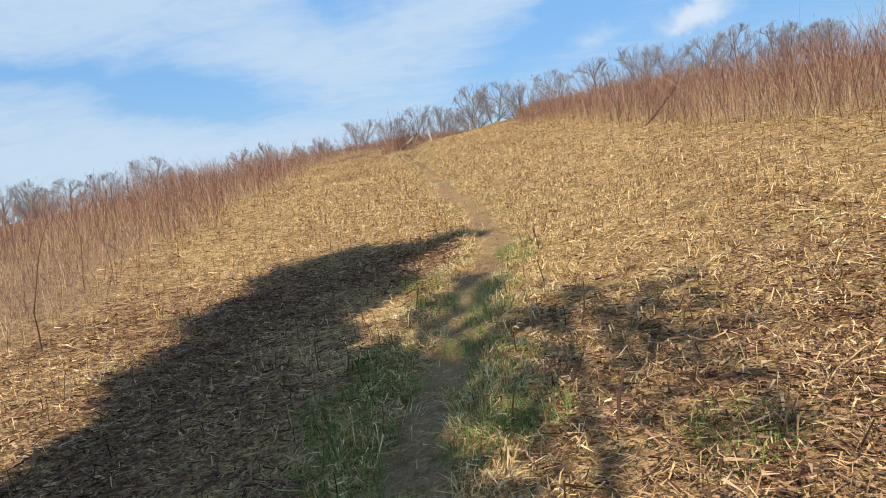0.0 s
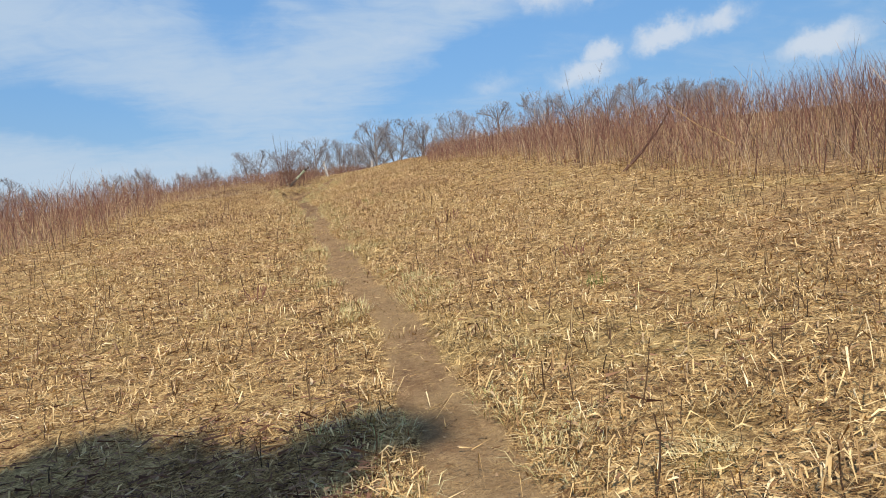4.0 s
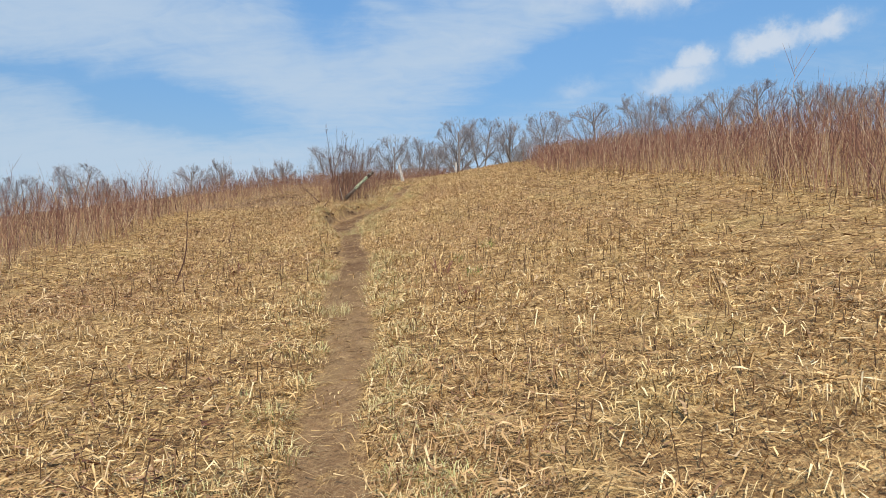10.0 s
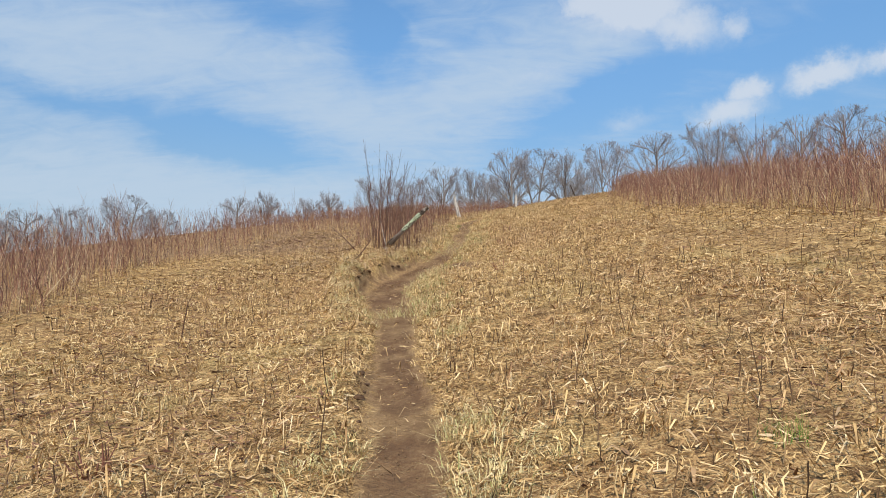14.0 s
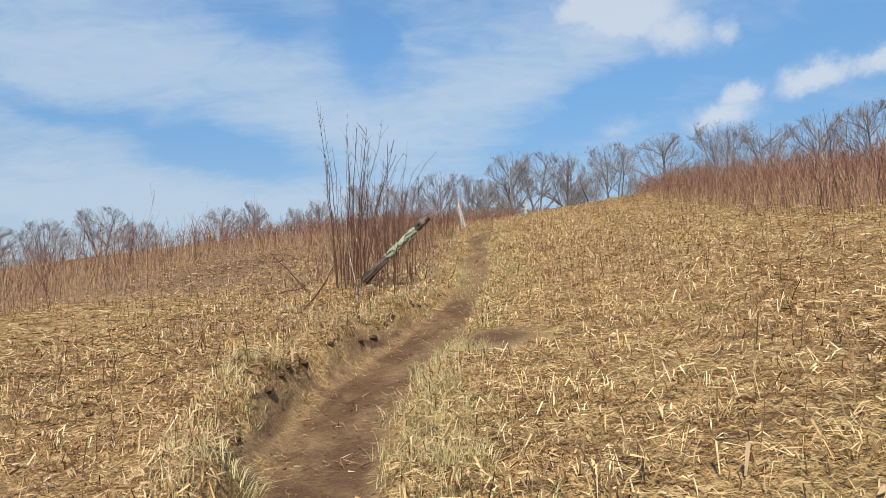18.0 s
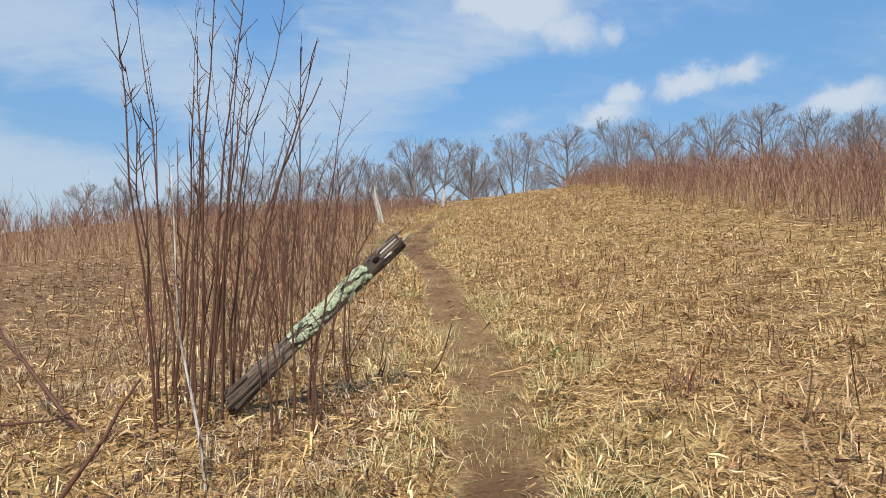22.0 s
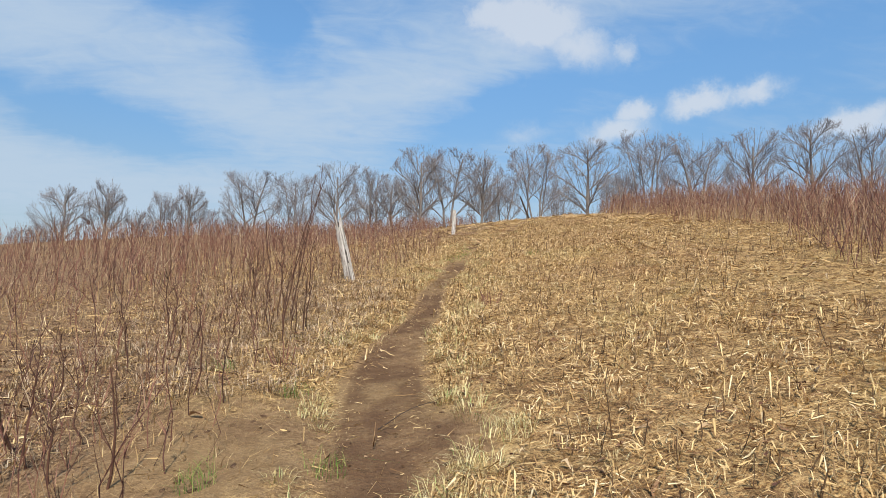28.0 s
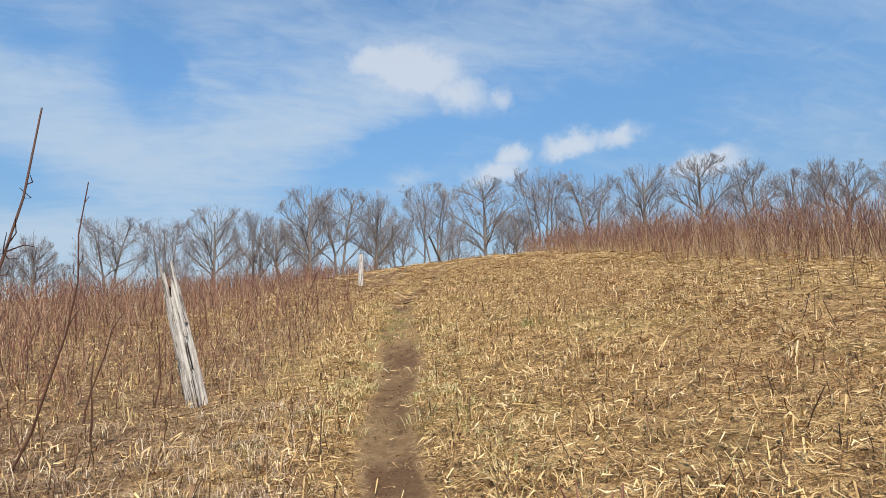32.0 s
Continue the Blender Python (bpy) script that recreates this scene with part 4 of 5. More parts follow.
# place, height and kind
TREE_SPOTS = [(-41.2, 127, 11.4, 2), (-36.8, 130, 12.0, 1), (-30.6, 135, 11.0, 4), (-24.3, 125, 10.2, 1), (-15.6, 120, 11.2, 5), (-9.7, 118, 10.2, 3), (-4.2, 116, 11.2, 0),
              (-0.1, 122, 11.3, 4), (3.0, 130, 11.3, 1), (6.6, 120, 13.4, 0), (10.8, 125, 13.7, 5), (15.8, 126, 13.3, 0), (21.7, 138, 12.1, 4), (21.1, 117, 12.5, 3),
              (30.0, 122, 14.1, 2), (39.3, 135, 11.0, 4), (39.5, 123, 15.6, 3), (42.2, 114, 13.0, 5), (46.2, 108, 12.6, 0), (46.2, 98, 11.3, 2), (52.8, 98, 11.0, 5),
              (46, 83, 7.2, 1), (50, 84, 7.2, 0), (48, 78, 6.4, 5), (58, 97, 9.6, 2)]
TREE_LEFT = [(-67, 99, 9.6, 0), (-73, 111, 10.2, 5), (-66, 109, 10.2, 2), (-64.7, 118, 11.6, 3), (-54.9, 116, 12.2, 5), (-52.5, 122, 10.3, 3), (-76, 106, 10.9, 0), (-83, 125, 11.6, 5)]


def plant_trees():
    r = np.random.default_rng(31)
    spots = TREE_SPOTS + TREE_LEFT
    # a looser second row behind
    for k in range(14):
        spots.append((-95 + k * 11.5 + r.uniform(-3, 3), 142 + r.uniform(-4, 14), r.uniform(8.5, 11.0) + (1.5 if k > 9 else 0), int(r.integers(0, 6))))
    used = set()
    for x, y, h, kind in spots:
        s = 1.06 * h / 12.0
        m = pose(x, y, float(land(x, y)) - 0.1, 0, 0, r.uniform(0, 360))
        src = TREE_KINDS[kind]
        if kind not in used:
            used.add(kind)
            src.matrix_basis = m @ Matrix.Diagonal((s, s, s, 1))
        else:
            ob = copy_thing(src, m)
            ob.scale = (s * r.uniform(0.92, 1.08), s * r.uniform(0.92, 1.08), s)


plant_trees()


def shade_tree(x, y, height, seed, leafy):
    """A tree at the wood's edge that still holds its dead leaves."""
    ob = make_tree(seed, height, 0.62, 1, 1.0, "tall oak holding its brown dead leaves at the wood edge", "edge_tree", (3, 3, 2))
    ob["group"] = "trees at the wood edge"
    ob.location = (x, y, float(land(x, y)) - 0.1)
    _, limbs = grow_tree(seed, height, 0.62, 1, 1.0, (3, 3, 2))
    r = np.random.default_rng(seed)
    ends = np.array([p[-1] for p, q in limbs if q[0] < 0.05])
    ends = ends[wave(ends[:, 0], ends[:, 2], 0.9, seed) > 0.5 - leafy]
    ends = ends[r.permutation(len(ends))[:260]]
    n = len(ends) * 7
    c = np.repeat(ends, 7, 0) + r.normal(0, 0.18, (n, 3))
    d = r.normal(0, 1, (n, 3))
    d /= np.linalg.norm(d, axis=1, keepdims=True)
    side = np.cross(d, r.normal(0, 1, (n, 3)))
    side /= np.linalg.norm(side, axis=1, keepdims=True)
    P = np.stack([c, c + d * 0.07, c + d * 0.14], 1)
    link_mesh("foliage", *ribbons(P, np.array([[0.015, 0.045, 0.01]]) * np.ones((n, 1)), side), M_LEAF, ob)
    return ob


def cedar(x, y, height, width, bare, n=9000, taper=0.6, spur=0.0, head=1.0, lean=0.0, bole=0.22):
    """A narrow dense evergreen: trunk, and a ragged crown of many small sprays; spur: how far one high bough sticks out."""
    ob = empty("cedar_tree", (x, y, float(land(x, y)) - 0.1), "unseen narrow dark evergreen cedar at the wood edge", "tree", "trees at the wood edge")
    t = np.linspace(0, 1, 6)
    P = np.stack([0.1 * np.sin(t * 5) + lean * t, 0.1 * np.cos(t * 4) - 0.1, t * height], -1)[None]
    link_mesh("trunk", *tubes(P, np.linspace(bole, 0.03, 6)[None], 8), M_BARK, ob, True)
    f = rng.random(n)
    a = rng.uniform(0, 2 * np.pi, n)
    ragged = 0.78 + 0.22 * np.sin(f * 23 + 2.0 * np.sin(a)) + 0.16 * np.sin(f * 61 + 3 * a)
    rad = width * (head + (1 - head) * f) * np.minimum(1, 4 * (1 - f)) ** taper * np.sqrt(rng.random(n)) * ragged
    base = np.stack([np.cos(a) * rad, np.sin(a) * rad, bare + f * (height - bare)], -1)
    if spur:
        m = n // 9
        q = rng.random(m)
        base[:m] = np.stack([spur * q, 0.2 * np.sin(9 * q), height * (0.93 + 0.03 * q)], -1) + rng.normal(0, 0.24, (m, 3)) * (1.15 - q)[:, None]
    base[:, 0] += lean * base[:, 2] / height
    d = np.stack([np.cos(a), np.sin(a), rng.uniform(0.2, 1.2, n)], -1) + rng.normal(0, 0.3, (n, 3))
    d /= np.linalg.norm(d, axis=1, keepdims=True)
    L = rng.uniform(0.15, 0.4, n)[:, None]
    side = np.cross(d, rng.normal(0, 1, (n, 3)))
    side /= np.linalg.norm(side, axis=1, keepdims=True)
    P = np.stack([base, base + d * L * 0.5, base + d * L], 1)
    W = np.array([0.03, 0.07, 0.01])[None] * rng.uniform(0.6, 1.4, n)[:, None]
    link_mesh("foliage", *ribbons(P, W, side), M_NEEDLE, ob)


cedar(-2.6, -2.6, 17.6, 1.72, 7.8, 11000, 0.42, 2.0, 0.3, -0.75)
cedar(-0.35, -3.9, 13.2, 1.0, 10.2, 270, 0.5, bole=0.06)
cedar(-1.42, -4.2, 16.0, 0.62, 8.0, 420, 1.2, bole=0.06)
shade_tree(4.6, -5.2, 12.0, 201, 0.42)
# unseen row of cedars, added to cut the blue sky fill in the shade
for ex, ey, eh in ((-11, -8.5, 12.5), (-6.5, -9.5, 12.8), (-2.2, -9.0, 12.0), (2.4, -9.6, 13.0), (6.5, -8.6, 12.2), (11.5, -8.2, 12.4)):
    cedar(ex, ey, eh, 2.1, 1.0, 2500, 0.8)
cedar(-1.95, -4.0, 12.6, 0.95, 5.0, 3600)
shade_tree(-7.2, -3.0, 10.5, 202, 0.3)

# ---- fence posts ----


def post_mesh(length, r0, r1, seed, sides=14, rows=12, split=0.0, flat=0.0):
    """A rough round post along z with cracks, knots and a broken top."""
    r = np.random.default_rng(seed)
    bm = bmesh.new()
    rings = []
    ph = r.uniform(0, 6.28, 4)
    for j in range(rows + 1):
        f = j / rows
        ring = []
        for i in range(sides):
            a = 2 * math.pi * i / sides
            q = r0 + (r1 - r0) * f
            q *= 1 + 0.10 * math.sin(2 * a + ph[0]) + 0.07 * math.sin(5 * a + ph[1] + f * 1.5) + r.uniform(-0.05, 0.05)
            if split and i in (3, 4, 10, 15, 16):
                q *= 0.52 if f > 1 - split else 0.80
            top = r.uniform(-0.10, 0.06) * length * (1.2 if split else 0.25) if j == rows else 0
            ring.append(bm.verts.new((q * math.cos(a), q * math.sin(a) * (1 - flat), length * f + top)))
        rings.append(ring)
    for j in range(rows):
        for i in range(sides):
            bm.faces.new((rings[j][i], rings[j][(i + 1) % sides], rings[j + 1][(i + 1) % sides], rings[j + 1][i]))
    c = bm.verts.new((0, 0, length * (0.86 if split else 0.985)))
    for i in range(sides):
        bm.faces.new((rings[-1][i], rings[-1][(i + 1) % sides], c))
    b = bm.verts.new((0, 0, 0))
    for i in range(sides):
        bm.faces.new((rings[0][(i + 1) % sides], rings[0][i], b))
    return bm


def stand(ob, foot, tip):
    """Turns a thing built along z so that it leans from foot to tip."""
    d = Vector(tip) - Vector(foot)
    ob.matrix_basis = Matrix.Translation(foot) @ d.to_track_quat("Z", "Y").to_matrix().to_4x4()
    return d.length


def facing(ob, way):
    """The angle round a leaning thing's own axis that looks most towards a way of the world."""
    v = ob.matrix_basis.to_3x3().inverted() @ Vector(way)
    return math.atan2(v.y, v.x)


def lichen_crust(length, r0, seed, z0, z1, way):
    """Patches of crusty lichen that cling to one side of a post."""
    r = np.random.default_rng(seed)
    bm = bmesh.new()
    for _ in range(900):
        z = r.uniform(z0, z1) * length
        a = way + r.normal(0, 0.66)
        rad = r0 * r.uniform(0.94, 1.06)
        if math.sin(z * 19 + 2.5 * math.sin(a * 3)) + r.normal(0, 0.35) < -0.25:
            continue
        s = r.uniform(0.004, 0.0125)
        q = bmesh.ops.create_icosphere(bm, subdivisions=1, radius=s)
        m = Matrix.Translation((rad * math.cos(a), rad * math.sin(a), z)) @ Matrix.Rotation(a, 4, "Z") @ Matrix.Diagonal((0.24, 1.0, r.uniform(0.9, 1.7), 1))
        bmesh.ops.transform(bm, matrix=m, verts=q["verts"])
        for v in q["verts"]:
            v.co += Vector(r.normal(0, s * 0.18, 3))
    return bm


LOG_FOOT = (-2.20, 33.165, 5.39)


def make_posts():
    # leaning lichened post by the cane shrub
    foot, tip = Vector(LOG_FOOT), Vector((-1.375, 33.22, 6.185))
    ob = empty("leaning_post", (0, 0, 0), "old fence post leaning low, crusted with pale green lichen", "fence post", "fence posts")
    n = stand(ob, foot, tip)
    part("shaft", post_mesh(n * 0.985, 0.050, 0.046, 5, 16, 16, 0.0, 0.1), M_OLDLOG, ob)
    bm = post_mesh(n * 0.21, 0.048, 0.050, 9, 18, 8, 0.0, 0.1)
    bmesh.ops.translate(bm, verts=bm.verts, vec=(0, 0, n * 0.80))
    part("broken_end", bm, M_DARKWOOD, ob, "dark knotted broken end")
    front = facing(ob, (0.1, -0.8, 0.6))
    for f, da, size in ((0.865, 0.15, 0.017), (0.905, -0.25, 0.012), (0.84, -0.5, 0.010)):
        bm = bmesh.new()
        bmesh.ops.create_icosphere(bm, subdivisions=2, radius=size)
        turn = Matrix.Translation((0.044 * math.cos(front + da), 0.040 * math.sin(front + da), n * f)) @ Matrix.Rotation(front + da, 4, "Z") @ Matrix.Diagonal((0.7, 0.8, 1.3, 1))
        bmesh.ops.transform(bm, matrix=turn, verts=bm.verts)
        part("knot", bm, M_HOLE, ob, "black rotted knot hole")
    for i in range(7):
        a = front + (i - 3) * 0.42
        bm = post_mesh(n * (0.10 + 0.03 * (i % 3)), 0.010, 0.005, 60 + i, 6, 4)
        bmesh.ops.translate(bm, verts=bm.verts, vec=(0.043 * math.cos(a), 0.039 * math.sin(a), n * (0.885 + 0.012 * (i % 2))))
        part("splinter", bm, M_WEATHERED if i % 2 else M_OLDLOG, ob)
    for i in range(9):
        a = front + (i - 4) * 0.55
        bm = post_mesh(n * (0.14 + 0.04 * (i % 3)), 0.016, 0.008, 80 + i, 6, 4)
        bmesh.ops.translate(bm, verts=bm.verts, vec=(0.050 * math.cos(a), 0.046 * math.sin(a), -0.02 * (i % 2)))
        part("root_splinter", bm, M_DARKWOOD if i % 2 else M_OLDLOG, ob, "frayed rotting wood at the foot")
    part("lichen", lichen_crust(n, 0.050, 6, 0.36, 0.80, facing(ob, (0.1, -0.7, 0.7))), M_LICHEN, ob, "pale green crusty lichen")["kind"] = "stuff"
    # split silver post
    foot = Vector((-0.885, 48.45, float(land(-0.885, 48.45)) - 0.10))
    ob = empty("split_post", (0, 0, 0), "split silver-grey weathered fence post leaning beside the footpath", "fence post", "fence posts")
    n = stand(ob, foot, (-1.19, 48.5, 8.66))
    front = facing(ob, (0, -1, 0.1))
    part("shaft", post_mesh(n * 0.80, 0.092, 0.070, 8, 22, 18, 0.30), M_WEATHERED, ob)
    for da, q, wide, long in ((-1.0, 1.0, 0.022, 0.46), (0.9, 0.985, 0.026, 0.40), (0.35, 0.86, 0.030, 0.36), (-2.4, 0.93, 0.030, 0.40), (2.3, 0.88, 0.032, 0.36)):
        a = front + da
        bm = post_mesh(n * long, wide, wide * 0.35, 20 + int(q * 100), 8, 8)
        bmesh.ops.translate(bm, verts=bm.verts, vec=(0.056 * math.cos(a), 0.056 * math.sin(a), n * (q - long)))
        part("splinter", bm, M_WEATHERED, ob)
    for da, z0, long, wide in ((-0.12, 0.42, 0.40, 0.020), (0.35, 0.10, 0.36, 0.009), (-0.45, 0.16, 0.30, 0.007)):
        a = front + da
        bm = post_mesh(n * long, wide, wide * 0.5, 40 + int(z0 * 100), 7, 7)
        far = 0.088 - 0.022 * (z0 + long * 0.5) - wide * 0.45
        bmesh.ops.translate(bm, verts=bm.verts, vec=(far * math.cos(a), far * math.sin(a), n * z0))
        part("cleft", bm, M_HOLE, ob, "dark open crack in the wood")
    # short weathered log half sunk in the straw
    ob = empty("fallen_log", (0, 0, 0), "short grey weathered log half sunk in the straw", "log")
    n = stand(ob, (-1.99, 35.97, float(land(-1.99, 35.97)) - 0.005), (-1.74, 36.34, float(land(-1.74, 36.34)) + 0.005))
    part("shaft", post_mesh(n, 0.048, 0.040, 17, 12, 8, 0.0, 0.1), M_OLDLOG, ob)
    # upright pale post, and a dark one on the crest
    for name, label, x, y, tip, r0, mat in (
            ("pale_post", "upright pale weathered fence post in dry grass", 2.66, 61.3, (2.74, 61.6, 10.25), 0.075, M_WEATHERED),
            ("dark_post", "thin dark leaning post on the crest of the hill", 8.84, 72.9, (8.25, 73.2, 12.6), 0.06, M_DARKWOOD)):
        ob = empty(name, (0, 0, 0), label, "fence post", "fence posts")
        n = stand(ob, (x, y, float(land(x, y)) - 0.15), tip)
        part("shaft", post_mesh(n, r0, r0 * 0.8, 12, 12, 10), mat, ob)


make_posts()

# ---- cane shrub beside the leaning post ----


def cane_lines(n, x, y, spread, height, splay, seed, k=7):
    r = np.random.default_rng(seed)
    out = []
    for _ in range(n):
        a, q = r.uniform(0, 6.28), spread * math.sqrt(r.random())
        fx, fy = x + q * math.cos(a), y + q * math.sin(a)
        h = height * (0.45 + 0.55 * r.random() ** 1.2)
        lean = np.array([math.cos(a), math.sin(a)]) * splay * r.uniform(0.2, 1.0) + r.normal(0, 0.05, 2)
        t = np.linspace(0, 1, k)
        p = np.stack([fx + lean[0] * h * t**1.4, fy + lean[1] * h * t**1.4, float(land(fx, fy)) - 0.04 + h * t], -1)
        p[1:, :2] += r.normal(0, 0.012, (k - 1, 2))
        out.append((p, r.uniform(0.004, 0.0092)))
    return out


def make_canes(name, x, y, n, spread, height, splay, seed, label):
    z = float(land(x, y))
    ob = empty(name, (x, y, z), label, "shrub")
    r = np.random.default_rng(seed + 1)
    for p, q in cane_lines(n, x, y, spread, height, splay, seed):
        p = p - np.array([x, y, z])
        sets = [tubes(p[None], (q * np.linspace(1, 0.25, len(p)))[None], 5)]
        m = 22
        f = r.uniform(2, len(p) - 1.05, m)
        s = f.astype(int)
        a = p[s] + (p[s + 1] - p[s]) * (f - s)[:, None]
        ang = r.uniform(0, 6.28, m)
        d = np.stack([np.cos(ang) * 0.7, np.sin(ang) * 0.7, np.ones(m)], -1) * (0.02 + 0.16 * r.random(m) ** 2.2)[:, None]
        sets.append(tubes(np.stack([a, a + d * 0.5 + r.normal(0, 0.008, (m, 3)), a + d], 1), np.full((m, 1), q * 0.35) * np.array([[1, 0.8, 0.4]])))
        link_mesh("cane", *joined(sets), M_CANE, ob, True)
    return ob


make_canes("cane_shrub", -2.44, 33.26, 26, 0.27, 2.70, 0.15, 41, "tall clump of bare upright red-brown canes beside the leaning post")
make_canes("cane_shrub", -1.93, 33.10, 9, 0.16, 2.1, 0.16, 45, "few bare red-brown canes standing before the leaning post")
make_canes("cane_shrub", -2.05, 34.5, 16, 0.5, 1.5, 0.12, 43, "low clump of bare red canes behind the leaning post")

for cx, cy, cn, ch, seed in ((-1.42, 44.3, 8, 1.25, 51), (-1.75, 45.0, 5, 1.1, 52), (-2.25, 43.9, 4, 1.0, 53), (-2.3, 46.4, 5, 1.3, 54), (-2.5, 38.3, 10, 1.5, 55), (-2.3, 36.6, 9, 1.45, 56),
                            (-2.45, 41.2, 5, 1.0, 57), (-2.1, 41.6, 3, 0.9, 58), (-2.75, 42.4, 3, 1.0, 59), (-2.9, 40.9, 6, 1.2, 63), (-2.4, 43.2, 3, 1.0, 64)):
    make_canes("red_shrub", cx, cy, cn, 0.28, ch, 0.16, seed, "thin clump of bare dark red stems beside the footpath")
make_canes("sapling", 5.5, 19.2, 6, 0.16, 2.5, 0.30, 61, "slender leafless sapling standing out of the brush")
make_canes("sapling", 5.9, 36.6, 5, 0.2, 2.0, 0.25, 62, "slender leafless sapling standing out of the brush")

# ---- tufts, stalks, sticks and clods ----


def tuft(x, y, n, height, spread, mat, label):
    """A clump of arching grass blades."""
    a, q = rng.uniform(0, 6.28, n), spread * np.sqrt(rng.random(n))
    px, py = x + q * np.cos(a), y + q * np.sin(a)
    v, f = blades(px, py, height, 0.0021, 1.0, 4)
    tagged(link_mesh("grass_tuft", v, f, mat), label, "grass", "grass tufts")


GREEN_SPOTS = [(-0.57, 4.05), (0.07, 4.68), (-0.7, 3.41), (0.09, 3.73), (0.69, 6.88), (-0.25, 5.88), (-0.72, 3.0), (0.2, 5.3), (0.35, 6.0), (-0.62, 4.6),
               (0.25, 4.1), (0.05, 3.1), (-0.55, 2.6), (0.72, 7.5), (-0.4, 6.6), (1.18, 2.71), (-0.85, 3.8), (0.3, 3.3)]
for gx, gy in GREEN_SPOTS:
    tuft(gx, gy, 430, 0.12, 0.27, M_GREEN, "fresh green grass tuft at the edge of the footpath")
for gx, gy in [(-0.24, 33.93), (0.69, 21.14), (0.97, 22.53), (0.5, 21.86), (2.09, 10.79), (-1.15, 42.34), (-1.82, 43.0), (-0.83, 41.08), (2.47, 49.1), (-1.5, 41.0)]:
    tuft(gx, gy, 60, 0.13, 0.12, M_GREEN, "small green grass tuft among dry straw")
for gx, gy in [(-1.18, 29.9), (-1.05, 30.3), (0.09, 15.64), (-0.43, 15.83), (0.22, 16.47), (0.05, 11.88), (-0.43, 22.23), (-1.1, 22.01), (-0.22, 33.65), (-1.42, 34.19),
               (-1.08, 29.3), (-2.31, 29.4), (-0.5, 23.2), (-0.62, 25.4), (0.75, 12.6), (-0.95, 34.9), (-0.35, 35.6), (-0.1, 37.5), (0.2, 41.2), (0.6, 44.9), (-0.75, 20.4), (-0.12, 18.6), (-1.4, 27.0), (-0.98, 28.2)]:
    tuft(gx, gy, 170, 0.13, 0.17, M_PALE, "bleached grass tuft beside the footpath")


for k in range(26):
    gy = 26.6 + 0.23 * k
    gx = float(trail(gy) - trail_half(gy)) - 0.36 - 0.10 * math.sin(3.1 * k)
    tuft(gx, gy, 110, 0.115, 0.16, M_PALE if k % 5 == 4 else M_DRYGRASS, "dry grass hanging over the cut edge of the footpath")
for k in range(16):
    gy = 26.4 + 0.26 * k
    gx = float(trail(gy) + trail_half(gy)) + 0.16 + 0.13 * math.sin(2.3 * k)
    tuft(gx, gy, 140, 0.11, 0.20, M_PALE, "bleached grass tuft beside the footpath")
for gx, gy in ((1.15, 50.4), (1.35, 51.2), (1.6, 52.0), (1.8, 52.8), (-0.95, 33.0), (-0.8, 33.6), (-0.9, 34.2), (-1.3, 37.6), (-1.15, 39.0), (-1.2, 40.1)):
    tuft(gx, gy, 160, 0.07, 0.26, M_GREEN if gy > 37 else M_PALE, "short green grass growing on the trodden footpath")


def stalk(name, foot, tip, r, label, category, twigs=3, seed=0, bow=0.06, mat=None, arch=None):
    """A bare stick or dead stem from foot to tip with a few side twigs."""
    g = np.random.default_rng(seed + 900)
    foot, tip = np.array(foot, float), np.array(tip, float)
    n = np.linalg.norm(tip - foot)
    t = np.linspace(0, 1, 7)
    way = np.cross(tip - foot, g.normal(0, 1, 3))
    way /= np.linalg.norm(way)
    way = way if arch is None else np.array(arch, float)
    p = foot + (tip - foot) * t[:, None] + way * (np.sin(t * np.pi) * bow * n)[:, None] + g.normal(0, 0.008 * n, (7, 3)) * (t[:, None] > 0)
    sets = [tubes(p[None], (r * np.linspace(1, 0.35, 7))[None], 6)]
    for _ in range(twigs):
        f = g.uniform(2.0, 5.9)
        s = int(f)
        a = p[s] + (p[s + 1] - p[s]) * (f - s)
        d = (tip - foot) / n + g.normal(0, 0.55, 3)
        d *= g.uniform(0.05, 0.16) * (1.12 - f / 6.5) * n / np.linalg.norm(d)
        sets.append(tubes(np.stack([a, a + d * 0.5 + g.normal(0, 0.01, 3), a + d])[None], (r * 0.32 * np.array([1, 0.7, 0.4]))[None], 4))
    return tagged(link_mesh(name, *joined(sets), mat or M_CANE, None, True), label, category)


def stub_clump(x, y, n, height, label, seed):
    """A knot of short cut shoots that spring from one root."""
    g = np.random.default_rng(seed + 500)
    a = g.uniform(0, 6.28, n)
    q = 0.02 + 0.07 * np.sqrt(g.random(n))
    fx, fy = x + q * np.cos(a), y + q * np.sin(a)
    h = height * g.uniform(0.4, 1.1, n)
    foot = np.stack([fx, fy, land(fx, fy) - 0.02], -1)
    out = np.stack([np.cos(a), np.sin(a), np.zeros(n)], -1) * (h * g.uniform(0.1, 0.6, n))[:, None]
    tip = foot + out + np.stack([0 * h, 0 * h, h], -1)
    P = np.stack([foot, foot + (tip - foot) * 0.5 + g.normal(0, 0.008, (n, 3)), tip], 1)
    base = np.array([x, y, float(land(x, y))])
    ob = empty("stub_clump", base, label, "stubble", "cut stub clumps")
    for k in range(n):
        link_mesh("stub", *tubes(P[k:k + 1] - base, g.uniform(0.003, 0.007) * np.array([[1, 0.9, 0.7]]), 5), M_STEM, ob)


def gz(x, y, up=0.0):
    return (x, y, float(land(x, y)) + up)


